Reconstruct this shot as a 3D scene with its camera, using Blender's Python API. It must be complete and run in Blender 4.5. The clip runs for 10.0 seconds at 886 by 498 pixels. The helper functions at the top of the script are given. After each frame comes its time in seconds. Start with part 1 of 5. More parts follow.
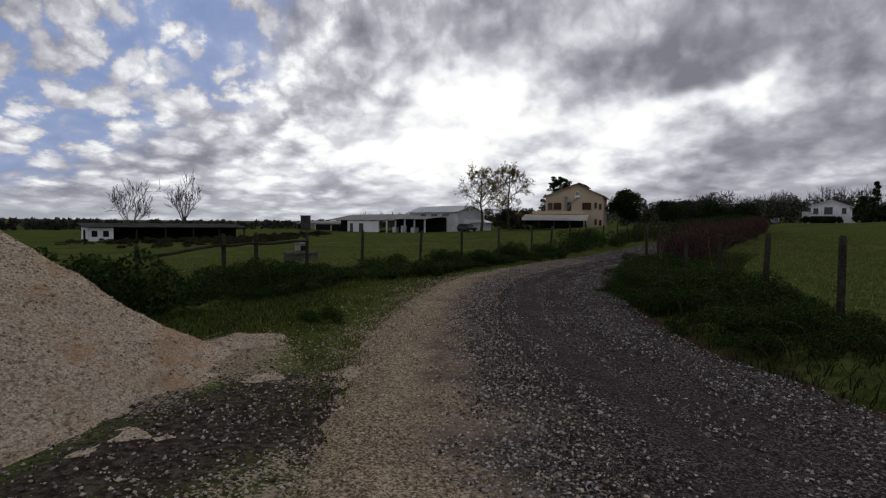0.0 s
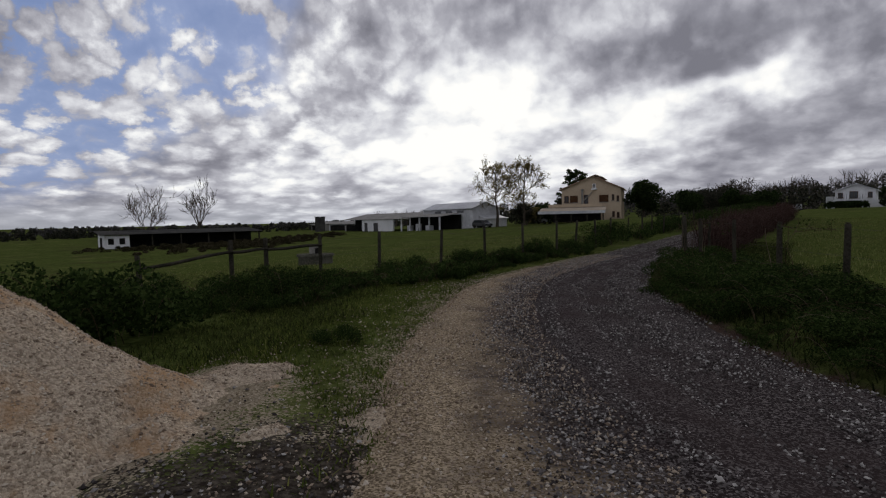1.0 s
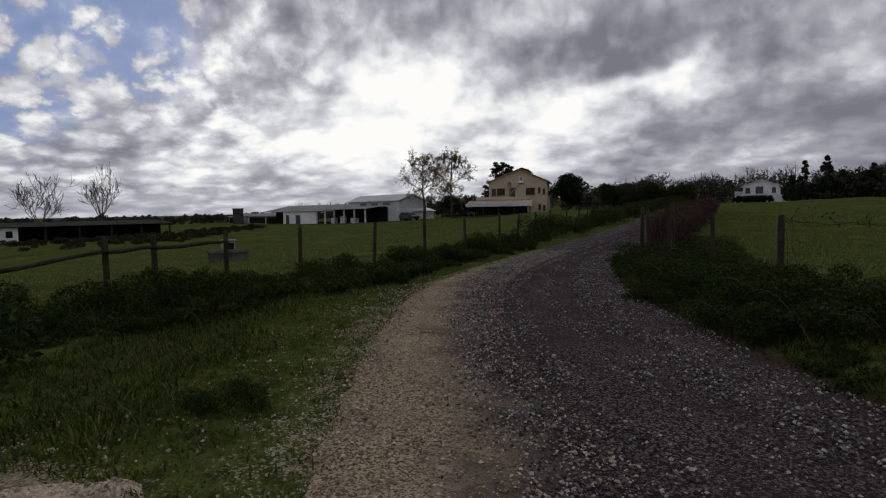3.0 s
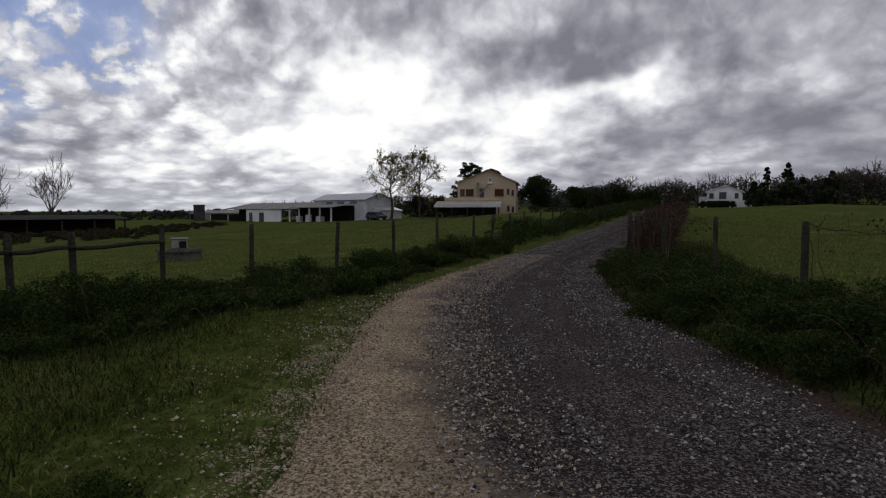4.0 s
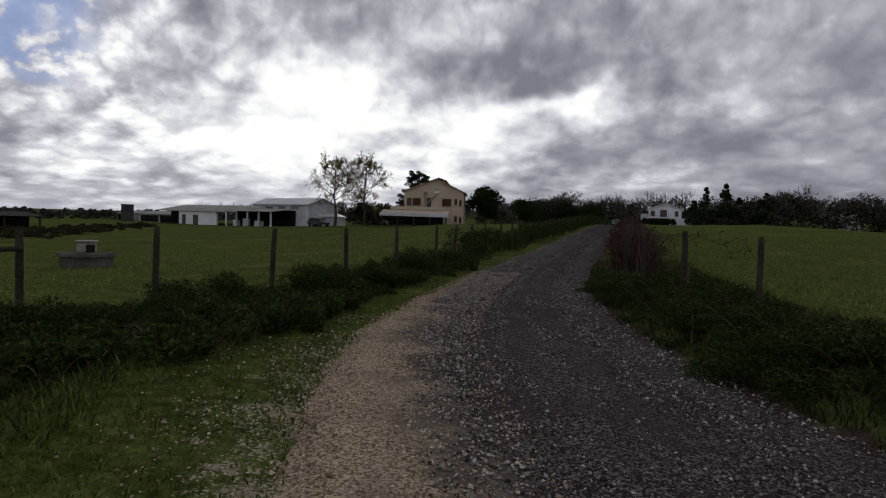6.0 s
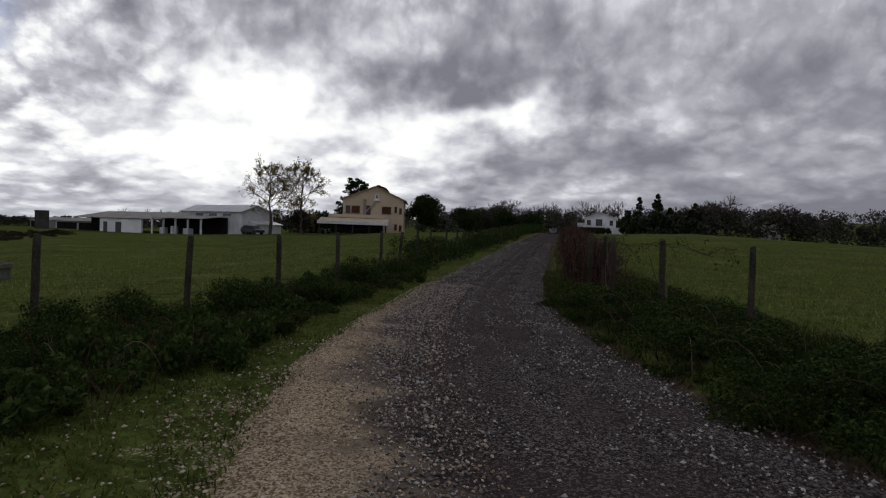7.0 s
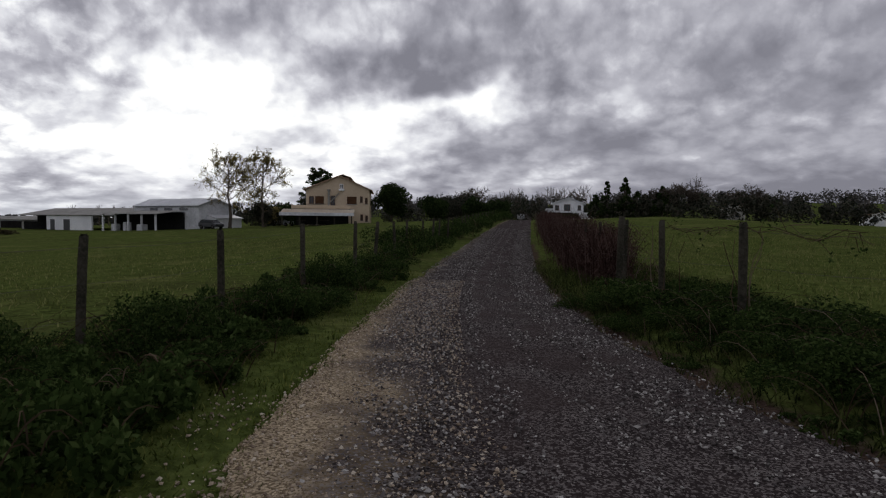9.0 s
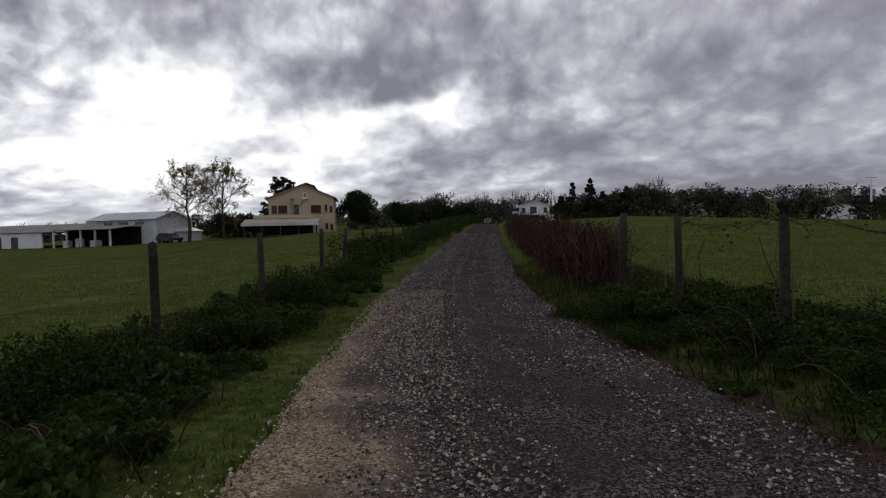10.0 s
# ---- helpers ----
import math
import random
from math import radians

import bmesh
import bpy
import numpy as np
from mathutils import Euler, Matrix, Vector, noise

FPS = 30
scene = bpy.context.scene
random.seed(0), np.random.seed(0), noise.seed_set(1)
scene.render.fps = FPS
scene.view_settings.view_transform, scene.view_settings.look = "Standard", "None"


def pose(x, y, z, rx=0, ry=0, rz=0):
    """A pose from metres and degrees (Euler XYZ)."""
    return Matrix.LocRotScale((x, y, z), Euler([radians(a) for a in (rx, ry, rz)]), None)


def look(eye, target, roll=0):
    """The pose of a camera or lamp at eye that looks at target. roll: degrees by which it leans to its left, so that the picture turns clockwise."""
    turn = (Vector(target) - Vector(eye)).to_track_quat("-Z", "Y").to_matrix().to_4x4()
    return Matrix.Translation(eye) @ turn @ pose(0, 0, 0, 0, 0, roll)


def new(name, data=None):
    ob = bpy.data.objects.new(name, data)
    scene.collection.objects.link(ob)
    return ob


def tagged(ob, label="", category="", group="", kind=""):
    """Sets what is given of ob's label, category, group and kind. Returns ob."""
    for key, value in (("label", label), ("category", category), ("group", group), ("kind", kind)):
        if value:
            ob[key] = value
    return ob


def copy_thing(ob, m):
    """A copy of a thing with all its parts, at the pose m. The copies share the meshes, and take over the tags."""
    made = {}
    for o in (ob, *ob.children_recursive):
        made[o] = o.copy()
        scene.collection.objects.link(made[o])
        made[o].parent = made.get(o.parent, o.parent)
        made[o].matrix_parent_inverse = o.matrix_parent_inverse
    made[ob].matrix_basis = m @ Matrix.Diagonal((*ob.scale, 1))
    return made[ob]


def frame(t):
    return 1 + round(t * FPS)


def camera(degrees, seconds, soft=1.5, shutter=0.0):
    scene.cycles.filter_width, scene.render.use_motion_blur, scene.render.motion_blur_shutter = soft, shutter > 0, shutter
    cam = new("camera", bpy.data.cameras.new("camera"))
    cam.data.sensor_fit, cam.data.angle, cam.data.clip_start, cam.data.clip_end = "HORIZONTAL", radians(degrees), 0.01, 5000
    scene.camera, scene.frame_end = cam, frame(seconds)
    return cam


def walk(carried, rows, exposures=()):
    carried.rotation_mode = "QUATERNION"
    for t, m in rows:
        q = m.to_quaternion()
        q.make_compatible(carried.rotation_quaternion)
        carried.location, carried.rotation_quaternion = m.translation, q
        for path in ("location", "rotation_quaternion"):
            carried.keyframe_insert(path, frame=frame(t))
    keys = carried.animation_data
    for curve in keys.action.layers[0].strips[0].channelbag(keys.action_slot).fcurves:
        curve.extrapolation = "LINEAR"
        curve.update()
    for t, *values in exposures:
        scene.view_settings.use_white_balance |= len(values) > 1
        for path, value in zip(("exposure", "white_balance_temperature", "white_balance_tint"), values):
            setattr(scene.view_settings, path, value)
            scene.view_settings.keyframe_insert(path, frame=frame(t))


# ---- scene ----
cam = camera(74.0, 10.0, soft=1.2)

PATH = [
    (0, (4.329, 0.676, 1.273), (3.228, 2.343, 1.182), 0.61),
    (0.5, (3.936, 1.089, 1.270), (2.893, 2.792, 1.156), -3.60),
    (1, (3.586, 1.456, 1.304), (2.443, 3.095, 1.203), -1.19),
    (1.5, (3.209, 1.817, 1.320), (2.225, 3.555, 1.227), -0.40),
    (2, (2.873, 2.232, 1.283), (1.942, 4.002, 1.237), -2.50),
    (2.5, (2.528, 2.620, 1.289), (1.587, 4.381, 1.169), -1.30),
    (4, (1.465, 4.308, 1.278), (0.642, 6.126, 1.147), 0.00),
    (4.5, (1.145, 4.794, 1.245), (0.497, 6.683, 1.135), -0.08),
    (5, (0.838, 5.375, 1.287), (0.083, 7.222, 1.157), 0.31),
    (5.5, (0.457, 5.875, 1.267), (-0.270, 7.735, 1.151), 0.71),
    (7, (-0.440, 7.480, 1.220), (-0.884, 9.429, 1.160), 2.06),
    (7.5, (-0.648, 8.055, 1.198), (-1.054, 10.010, 1.079), 0.17),
    (8, (-0.905, 8.536, 1.189), (-1.358, 10.481, 1.086), 0.06),
    (8.5, (-1.137, 8.977, 1.201), (-1.462, 10.947, 1.091), 0.29),
    (9, (-1.335, 9.566, 1.189), (-1.664, 11.536, 1.094), 0.59),
    (9.5, (-1.533, 10.104, 1.144), (-1.850, 12.078, 1.099), 0.19),
    (10, (-1.690, 10.608, 1.159), (-1.907, 12.595, 1.083), -1.18),
]
walk(cam, [(t, look(eye, target, roll)) for t, eye, target, roll in PATH], exposures=[(0.0, 0.0), (1.0, -0.06), (2.5, -0.14), (4.0, -0.02), (7.5, 0.02), (9.0, 0.10), (10.0, 0.12)])

# ---- sky and sun ----
def srgb(r, g, b):
    return tuple(((v / 255) / 12.92 if v <= 10 else ((v / 255 + 0.055) / 1.055) ** 2.4) for v in (r, g, b)) + (1,)


class Nodes:
    """Short helpers for building a node tree."""

    def __init__(self, tree):
        self.t = tree
        tree.nodes.clear()

    def link(self, a, b):
        self.t.links.new(a, b)

    def put(self, sock, v):
        if isinstance(v, bpy.types.NodeSocket):
            self.t.links.new(v, sock)
        else:
            sock.default_value = v

    def math(self, op, a, b=0.0, c=0.0, clamp=False):
        m = self.t.nodes.new("ShaderNodeMath")
        m.operation, m.use_clamp = op, clamp
        for i, v in enumerate((a, b, c)):
            self.put(m.inputs[i], v)
        return m.outputs[0]

    def ramp(self, v, lo, hi, a=0.0, b=1.0):
        m = self.t.nodes.new("ShaderNodeMapRange")
        m.interpolation_type = "SMOOTHSTEP"
        for i, x in enumerate((v, lo, hi, a, b)):
            self.put(m.inputs[i], x)
        return m.outputs[0]

    def mix(self, f, a, b, mode="MIX"):
        m = self.t.nodes.new("ShaderNodeMix")
        m.data_type, m.blend_type = "RGBA", mode
        self.put(m.inputs[0], f)
        self.put(m.inputs[6], a)
        self.put(m.inputs[7], b)
        return m.outputs[2]

    def noise(self, vec, scale, detail=4.0, rough=0.55, dist=0.0):
        m = self.t.nodes.new("ShaderNodeTexNoise")
        if vec is not None:
            self.t.links.new(vec, m.inputs["Vector"])
        m.inputs["Scale"].default_value, m.inputs["Detail"].default_value = scale, detail
        m.inputs["Roughness"].default_value, m.inputs["Distortion"].default_value = rough, dist
        return m.outputs[0]

    def vmath(self, op, a, b):
        m = self.t.nodes.new("ShaderNodeVectorMath")
        m.operation = op
        self.put(m.inputs[0], a)
        self.put(m.inputs[1], b)
        return m.outputs[0]

    def xyz(self, v):
        m = self.t.nodes.new("ShaderNodeSeparateXYZ")
        self.t.links.new(v, m.inputs[0])
        return m.outputs

    def vec(self, x, y, z):
        m = self.t.nodes.new("ShaderNodeCombineXYZ")
        for i, v in enumerate((x, y, z)):
            self.put(m.inputs[i], v)
        return m.outputs[0]


SUN_AZ, SUN_EL = radians(-30.5), radians(13.0)   # the sun stands low behind thin cloud, left of the road's line
sun_data = bpy.data.lights.new("sun", "SUN")
sun_data.energy, sun_data.angle, sun_data.color = 0.7, radians(14), (1.0, 0.93, 0.84)
sun = new("sun", sun_data)
sun.matrix_world = look((0, 0, 60), (-60 * math.sin(SUN_AZ), -60 * math.cos(SUN_AZ), 60 - 60 * math.tan(SUN_EL)))

world = bpy.data.worlds.new("cloudy_sky")
scene.world = world
world.use_nodes = True
N = Nodes(world.node_tree)
coord = N.t.nodes.new("ShaderNodeTexCoord").outputs["Generated"]
sx, sy, sz = N.xyz(coord)
az = N.math("MULTIPLY", N.math("ARCTAN2", sx, sy), 57.2958)
el = N.math("MULTIPLY", N.math("ARCSINE", sz), 57.2958)
deck = N.vec(N.math("DIVIDE", az, 4.0), N.math("MULTIPLY", N.math("LOGARITHM", N.math("ADD", N.math("MAXIMUM", el, 0.0), 4.0), 2.71828), 5.0), 0.0)    # clouds flatten towards the horizon


def blob(a0, e0, wa, we, amp):
    """A soft swell of the cloud cover round one direction."""
    da = N.math("DIVIDE", N.math("SUBTRACT", az, a0), wa)
    de = N.math("DIVIDE", N.math("SUBTRACT", el, e0), we)
    s = N.math("ADD", N.math("MULTIPLY", da, da), N.math("MULTIPLY", de, de))
    return N.math("MULTIPLY", N.math("EXPONENT", N.math("MULTIPLY", s, -1.0)), amp)


def total(items):
    out = items[0]
    for i in items[1:]:
        out = N.math("ADD", out, i)
    return out


bend = N.noise(deck, 0.55, 3, 0.5)
bend2 = N.noise(N.vmath("ADD", deck, (7.3, 2.1, 0)), 0.6, 3, 0.5)
warp = N.vmath("ADD", deck, N.vmath("MULTIPLY", N.vec(bend, bend2, 0.0), (0.5, 0.5, 0)))
true_az, true_el = az, el
az = N.math("ADD", az, N.math("MULTIPLY", N.math("SUBTRACT", bend2, 0.5), 12.0))
el = N.math("ADD", el, N.math("MULTIPLY", N.math("SUBTRACT", bend, 0.5), N.ramp(el, 1.0, 14.0, 1.0, 8.0)))


def cover(dx, dy):
    """Thickness of the broken cloud, read a little to one side of each direction."""
    soft = N.noise(N.vmath("ADD", warp, (3.1 + dx, 8.4 + dy, 0)), 0.40, 7, 0.47)
    heaps = N.noise(N.vmath("ADD", warp, (9.7 + dx, 1.4 + dy, 0)), 1.30, 6, 0.46)
    return N.math("ADD", soft, N.math("MULTIPLY", heaps, 0.60))


body = cover(0.0, 0.0)
relief = N.math("SUBTRACT", cover(-0.10, 0.20), body)     # heaps are darker underneath
mid = N.noise(N.vmath("ADD", warp, (3.1, 8.4, 0)), 0.62, 8, 0.55)
ripple = N.t.nodes.new("ShaderNodeTexVoronoi")            # small heaps of the broken cover beside the sun
ripple.feature = "SMOOTH_F1"
fray = N.vec(N.noise(deck, 1.6, 5, 0.6), N.noise(N.vmath("ADD", deck, (4.0, 9.0, 0)), 1.6, 5, 0.6), 0.0)
N.link(N.vmath("ADD", warp, N.vmath("MULTIPLY", fray, (1.3, 1.3, 0))), ripple.inputs["Vector"])
ripple.inputs["Scale"].default_value, ripple.inputs["Smoothness"].default_value = 1.65, 0.35
puff = N.math("ADD", ripple.outputs["Distance"], N.math("MULTIPLY", N.math("SUBTRACT", mid, 0.5), 0.8))
# where the cover is thin and bright, and where it is thick
thin = total([blob(-31, 11.0, 8.5, 4.8, 0.66), blob(-36, 6.0, 16, 3.6, 0.42), blob(-9, 10.8, 7.5, 1.5, 0.52), blob(-17, 8.6, 8, 1.9, 0.30),
              blob(8, 10.6, 3.2, 1.4, 0.40), blob(-52, 10, 13, 9, 0.20), blob(-20, 16.0, 5, 1.8, 0.22), blob(-15, 4.0, 22, 1.0, 0.20), blob(12, 6, 14, 2.0, 0.12)])
thick = total([blob(-3, 16, 12, 4.0, 0.20), blob(-15.5, 13.6, 9.5, 2.0, 0.20), blob(-27, 8.1, 5.0, 0.9, 0.34), blob(0, 7.2, 9, 1.6, 0.26),
               blob(18, 1.5, 26, 2.8, 0.42), blob(-42, 13, 5.0, 3.6, 0.30), blob(26, 16, 12, 9, 0.12), blob(-41, 5.0, 7, 1.0, 0.16), blob(-76, 9, 14, 9, 0.10), blob(16, 8, 15, 8, 0.17)])
calm = N.ramp(true_az, -14, 14, 1.0, 0.62)                # the deck smooths out away from the sun
broken = N.math("SUBTRACT", N.math("MULTIPLY", N.math("SUBTRACT", 0.80, body), 1.2), N.math("MULTIPLY", relief, 1.5))
light = N.math("ADD", N.math("SUBTRACT", thin, thick), N.math("ADD", N.math("MULTIPLY", broken, calm), 0.445))
mottle = N.math("MULTIPLY", N.math("SUBTRACT", 0.40, puff), N.ramp(true_az, -32, -50, 0.34, 0.75))
light = N.math("ADD", light, mottle)
ramp = N.t.nodes.new("ShaderNodeValToRGB")
N.link(light, ramp.inputs[0])
stops = ramp.color_ramp.elements
stops[0].position, stops[0].color = 0.0, srgb(124, 124, 134)
stops[1].position, stops[1].color = 1.0, (1.06, 1.05, 1.02, 1)
for p, c in ((0.20, srgb(146, 146, 156)), (0.42, srgb(176, 176, 185)), (0.66, srgb(217, 218, 224)), (0.84, srgb(246, 247, 248))):
    stops.new(p).color = c
sky = N.t.nodes.new("ShaderNodeTexSky")
sky.sky_type, sky.sun_disc, sky.sun_elevation, sky.sun_rotation = "NISHITA", False, SUN_EL, SUN_AZ
blue = N.mix(0.8, N.mix(1.0, sky.outputs[0], (0.055, 0.055, 0.06, 1), "MULTIPLY"), srgb(126, 154, 210), "MIX")
gap_zone = total([blob(-60, 16, 9, 7.5, 1.0), blob(-71, 12, 8, 9, 0.8), blob(-60, 26, 16, 8, 0.6), blob(-76, 4.5, 8, 1.6, 0.55)])
gap = N.math("MULTIPLY", N.ramp(puff, 0.40, 0.66, 0.0, 0.75), N.ramp(gap_zone, 0.12, 0.6))
colour = N.mix(gap, ramp.outputs[0], blue)
haze = N.ramp(true_el, 3.0, 0.0)
colour = N.mix(N.math("MULTIPLY", haze, 0.45), colour, N.mix(N.ramp(true_az, -25, 10), srgb(196, 200, 208), srgb(100, 103, 114)))
back = N.t.nodes.new("ShaderNodeBackground")
N.link(colour, back.inputs[0])
back.inputs[1].default_value = 1.0
out = N.t.nodes.new("ShaderNodeOutputWorld")
N.link(back.outputs[0], out.inputs[0])

# ---- materials ----
def material(name, build, rough=0.9, metal=0.0, through_light=0.0):
    m = bpy.data.materials.new(name)
    m.use_nodes = True
    k = Nodes(m.node_tree)
    b = k.t.nodes.new("ShaderNodeBsdfPrincipled")
    o = k.t.nodes.new("ShaderNodeOutputMaterial")
    k.link(b.outputs[0], o.inputs[0])
    b.inputs["Specular IOR Level"].default_value = 0.5 if rough < 0.7 else 0.0
    b.inputs["Roughness"].default_value, b.inputs["Metallic"].default_value = rough, metal
    pos = k.t.nodes.new("ShaderNodeNewGeometry").outputs["Position"]
    col, height, dist = build(k, pos)
    k.put(b.inputs["Base Color"], col)
    if through_light:                           # thin leaves let light through
        tr, mx = k.t.nodes.new("ShaderNodeBsdfTranslucent"), k.t.nodes.new("ShaderNodeMixShader")
        k.put(tr.inputs["Color"], col)
        mx.inputs[0].default_value = through_light
        k.link(b.outputs[0], mx.inputs[1])
        k.link(tr.outputs[0], mx.inputs[2])
        k.link(mx.outputs[0], o.inputs[0])
        height = None
    if height is not None:
        bump = k.t.nodes.new("ShaderNodeBump")
        bump.inputs["Distance"].default_value, bump.inputs["Strength"].default_value = dist, 1.0
        k.link(height, bump.inputs["Height"])
        k.link(bump.outputs[0], b.inputs["Normal"])
    return m


def two_tone(c1, c2, big=0.6, fine=14.0, bump=0.01, amount=0.85):
    """Two base colours mixed by noise at two scales, with fine relief."""
    def build(k, pos):
        f = k.noise(pos, fine, 5, 0.65)
        g = k.noise(pos, big, 4, 0.6)
        w = k.ramp(k.math("ADD", k.math("MULTIPLY", f, 0.55), k.math("MULTIPLY", g, 0.45)), 0.36, 0.64)
        return k.mix(k.math("MULTIPLY", w, amount), c1, c2), f, bump
    return build


def lin(r, g, b):
    return (r, g, b, 1)


def island_tones(c1, c2, c3):
    """Pieces of one mesh that differ from each other."""
    def build(k, pos):
        r = k.t.nodes.new("ShaderNodeNewGeometry").outputs["Random Per Island"]
        a = k.mix(k.ramp(r, 0.0, 0.6), c1, c2)
        return k.mix(k.ramp(r, 0.62, 0.98), a, c3), k.noise(pos, 90, 3, 0.6), 0.003
    return build


def road_build(k, pos):
    u = k.t.nodes.new("ShaderNodeAttribute")
    u.attribute_name = "across"
    across = k.math("ADD", u.outputs["Fac"], k.math("MULTIPLY", k.math("SUBTRACT", k.noise(pos, 1.6, 5, 0.6), 0.5), 0.5))
    pebble = k.t.nodes.new("ShaderNodeTexVoronoi")
    k.link(pos, pebble.inputs["Vector"])
    pebble.inputs["Scale"].default_value = 85
    tone = k.xyz(pebble.outputs["Color"])[0]
    grain = k.noise(pos, 60, 6, 0.75)
    patch = k.noise(pos, 0.9, 5, 0.6)
    grey = k.mix(k.ramp(tone, 0.45, 1.0), lin(0.026, 0.021, 0.021), lin(0.155, 0.138, 0.134))
    grey = k.mix(k.math("MULTIPLY", k.ramp(patch, 0.42, 0.66), 0.6), grey, lin(0.042, 0.032, 0.031))
    tan = k.mix(k.ramp(tone, 0.05, 1.0), lin(0.100, 0.074, 0.046), lin(0.43, 0.35, 0.245))
    tan = k.mix(k.math("MULTIPLY", k.ramp(grain, 0.48, 0.72), 0.6), tan, lin(0.14, 0.112, 0.08))
    tan = k.mix(k.math("MULTIPLY", k.ramp(k.noise(pos, 1.3, 5, 0.65), 0.50, 0.72), 0.45), tan, lin(0.13, 0.11, 0.085))
    length = k.xyz(pos)[1]
    edge = k.ramp(length, 9.0, 22.0, 0.235, 0.03)      # the strip of pale new gravel narrows ahead
    w = k.ramp(k.math("ADD", k.math("SUBTRACT", across, edge), k.math("MULTIPLY", k.math("SUBTRACT", tone, 0.5), 0.16)), -0.07, 0.09)
    h = k.math("ADD", k.math("MULTIPLY", pebble.outputs["Distance"], -0.6), grain)
    return k.mix(w, tan, grey), h, 0.004


def soil_build(k, pos):
    f = k.noise(pos, 9, 6, 0.65)
    g = k.noise(pos, 0.35, 5, 0.6)
    f = k.math("ADD", k.math("MULTIPLY", f, 0.6), k.math("MULTIPLY", k.noise(pos, 2.2, 5, 0.6), 0.4))
    c = k.mix(k.ramp(f, 0.38, 0.62), lin(0.034, 0.046, 0.012), lin(0.092, 0.116, 0.032))
    c = k.mix(k.math("MULTIPLY", k.ramp(g, 0.50, 0.72), 0.45), c, lin(0.155, 0.150, 0.060))
    c = k.mix(k.math("MULTIPLY", k.ramp(k.noise(pos, 0.16, 5, 0.65), 0.48, 0.68), 0.55), c, lin(0.046, 0.045, 0.020))
    # trampled bare mud between the stone heap and the track
    x, y, z = k.xyz(pos)
    dx, dy = k.math("MULTIPLY", k.math("SUBTRACT", x, 1.42), 1.25), k.math("MULTIPLY", k.math("SUBTRACT", y, 2.9), 0.55)
    d = k.math("SQRT", k.math("ADD", k.math("MULTIPLY", dx, dx), k.math("MULTIPLY", dy, dy)))
    d = k.math("ADD", d, k.math("MULTIPLY", k.math("SUBTRACT", k.noise(pos, 1.7, 6, 0.7), 0.5), 1.8))
    mud = k.mix(k.ramp(k.noise(pos, 22, 5, 0.7), 0.4, 0.65), lin(0.026, 0.021, 0.017), lin(0.090, 0.077, 0.062))
    cell = k.t.nodes.new("ShaderNodeTexVoronoi")
    k.link(pos, cell.inputs["Vector"])
    cell.inputs["Scale"].default_value = 70
    tone = k.xyz(cell.outputs["Color"])[0]
    gravel = k.mix(tone, lin(0.12, 0.095, 0.062), lin(0.34, 0.29, 0.215))
    spill = k.t.nodes.new("ShaderNodeAttribute")
    spill.attribute_name = "spill"
    reach = k.math("ADD", spill.outputs["Fac"], k.math("ADD", k.math("MULTIPLY", k.math("SUBTRACT", k.noise(pos, 2.4, 6, 0.7), 0.5), 1.5), k.math("MULTIPLY", k.math("SUBTRACT", tone, 0.5), 0.45)))
    c = k.mix(k.ramp(reach, 0.42, 0.62), c, gravel)
    c = k.mix(k.ramp(k.math("ADD", d, k.math("MULTIPLY", k.math("SUBTRACT", tone, 0.5), 0.7)), 1.0, 0.7), c, mud)
    earth = k.t.nodes.new("ShaderNodeAttribute")
    earth.attribute_name = "bare_earth"
    bare = k.math("ADD", earth.outputs["Fac"], k.math("MULTIPLY", k.math("SUBTRACT", k.noise(pos, 3.0, 5, 0.6), 0.5), 1.0))
    c = k.mix(k.ramp(bare, 0.4, 0.7), c, k.mix(tone, lin(0.040, 0.026, 0.020), lin(0.085, 0.060, 0.048)))
    return c, k.math("ADD", f, k.math("MULTIPLY", tone, 0.12)), 0.05


def pile_build(k, pos):
    v = k.t.nodes.new("ShaderNodeTexVoronoi")
    k.link(pos, v.inputs["Vector"])
    v.inputs["Scale"].default_value = 75
    tone = k.xyz(v.outputs["Color"])[0]
    c = k.mix(tone, lin(0.25, 0.20, 0.145), lin(0.56, 0.47, 0.36))
    c = k.mix(k.math("MULTIPLY", k.ramp(k.noise(pos, 1.8, 5, 0.6), 0.50, 0.68), 0.75), c, lin(0.36, 0.215, 0.105))
    h = k.math("ADD", k.math("MULTIPLY", v.outputs["Distance"], -1.0), k.noise(pos, 14, 5, 0.6))
    return c, h, 0.012


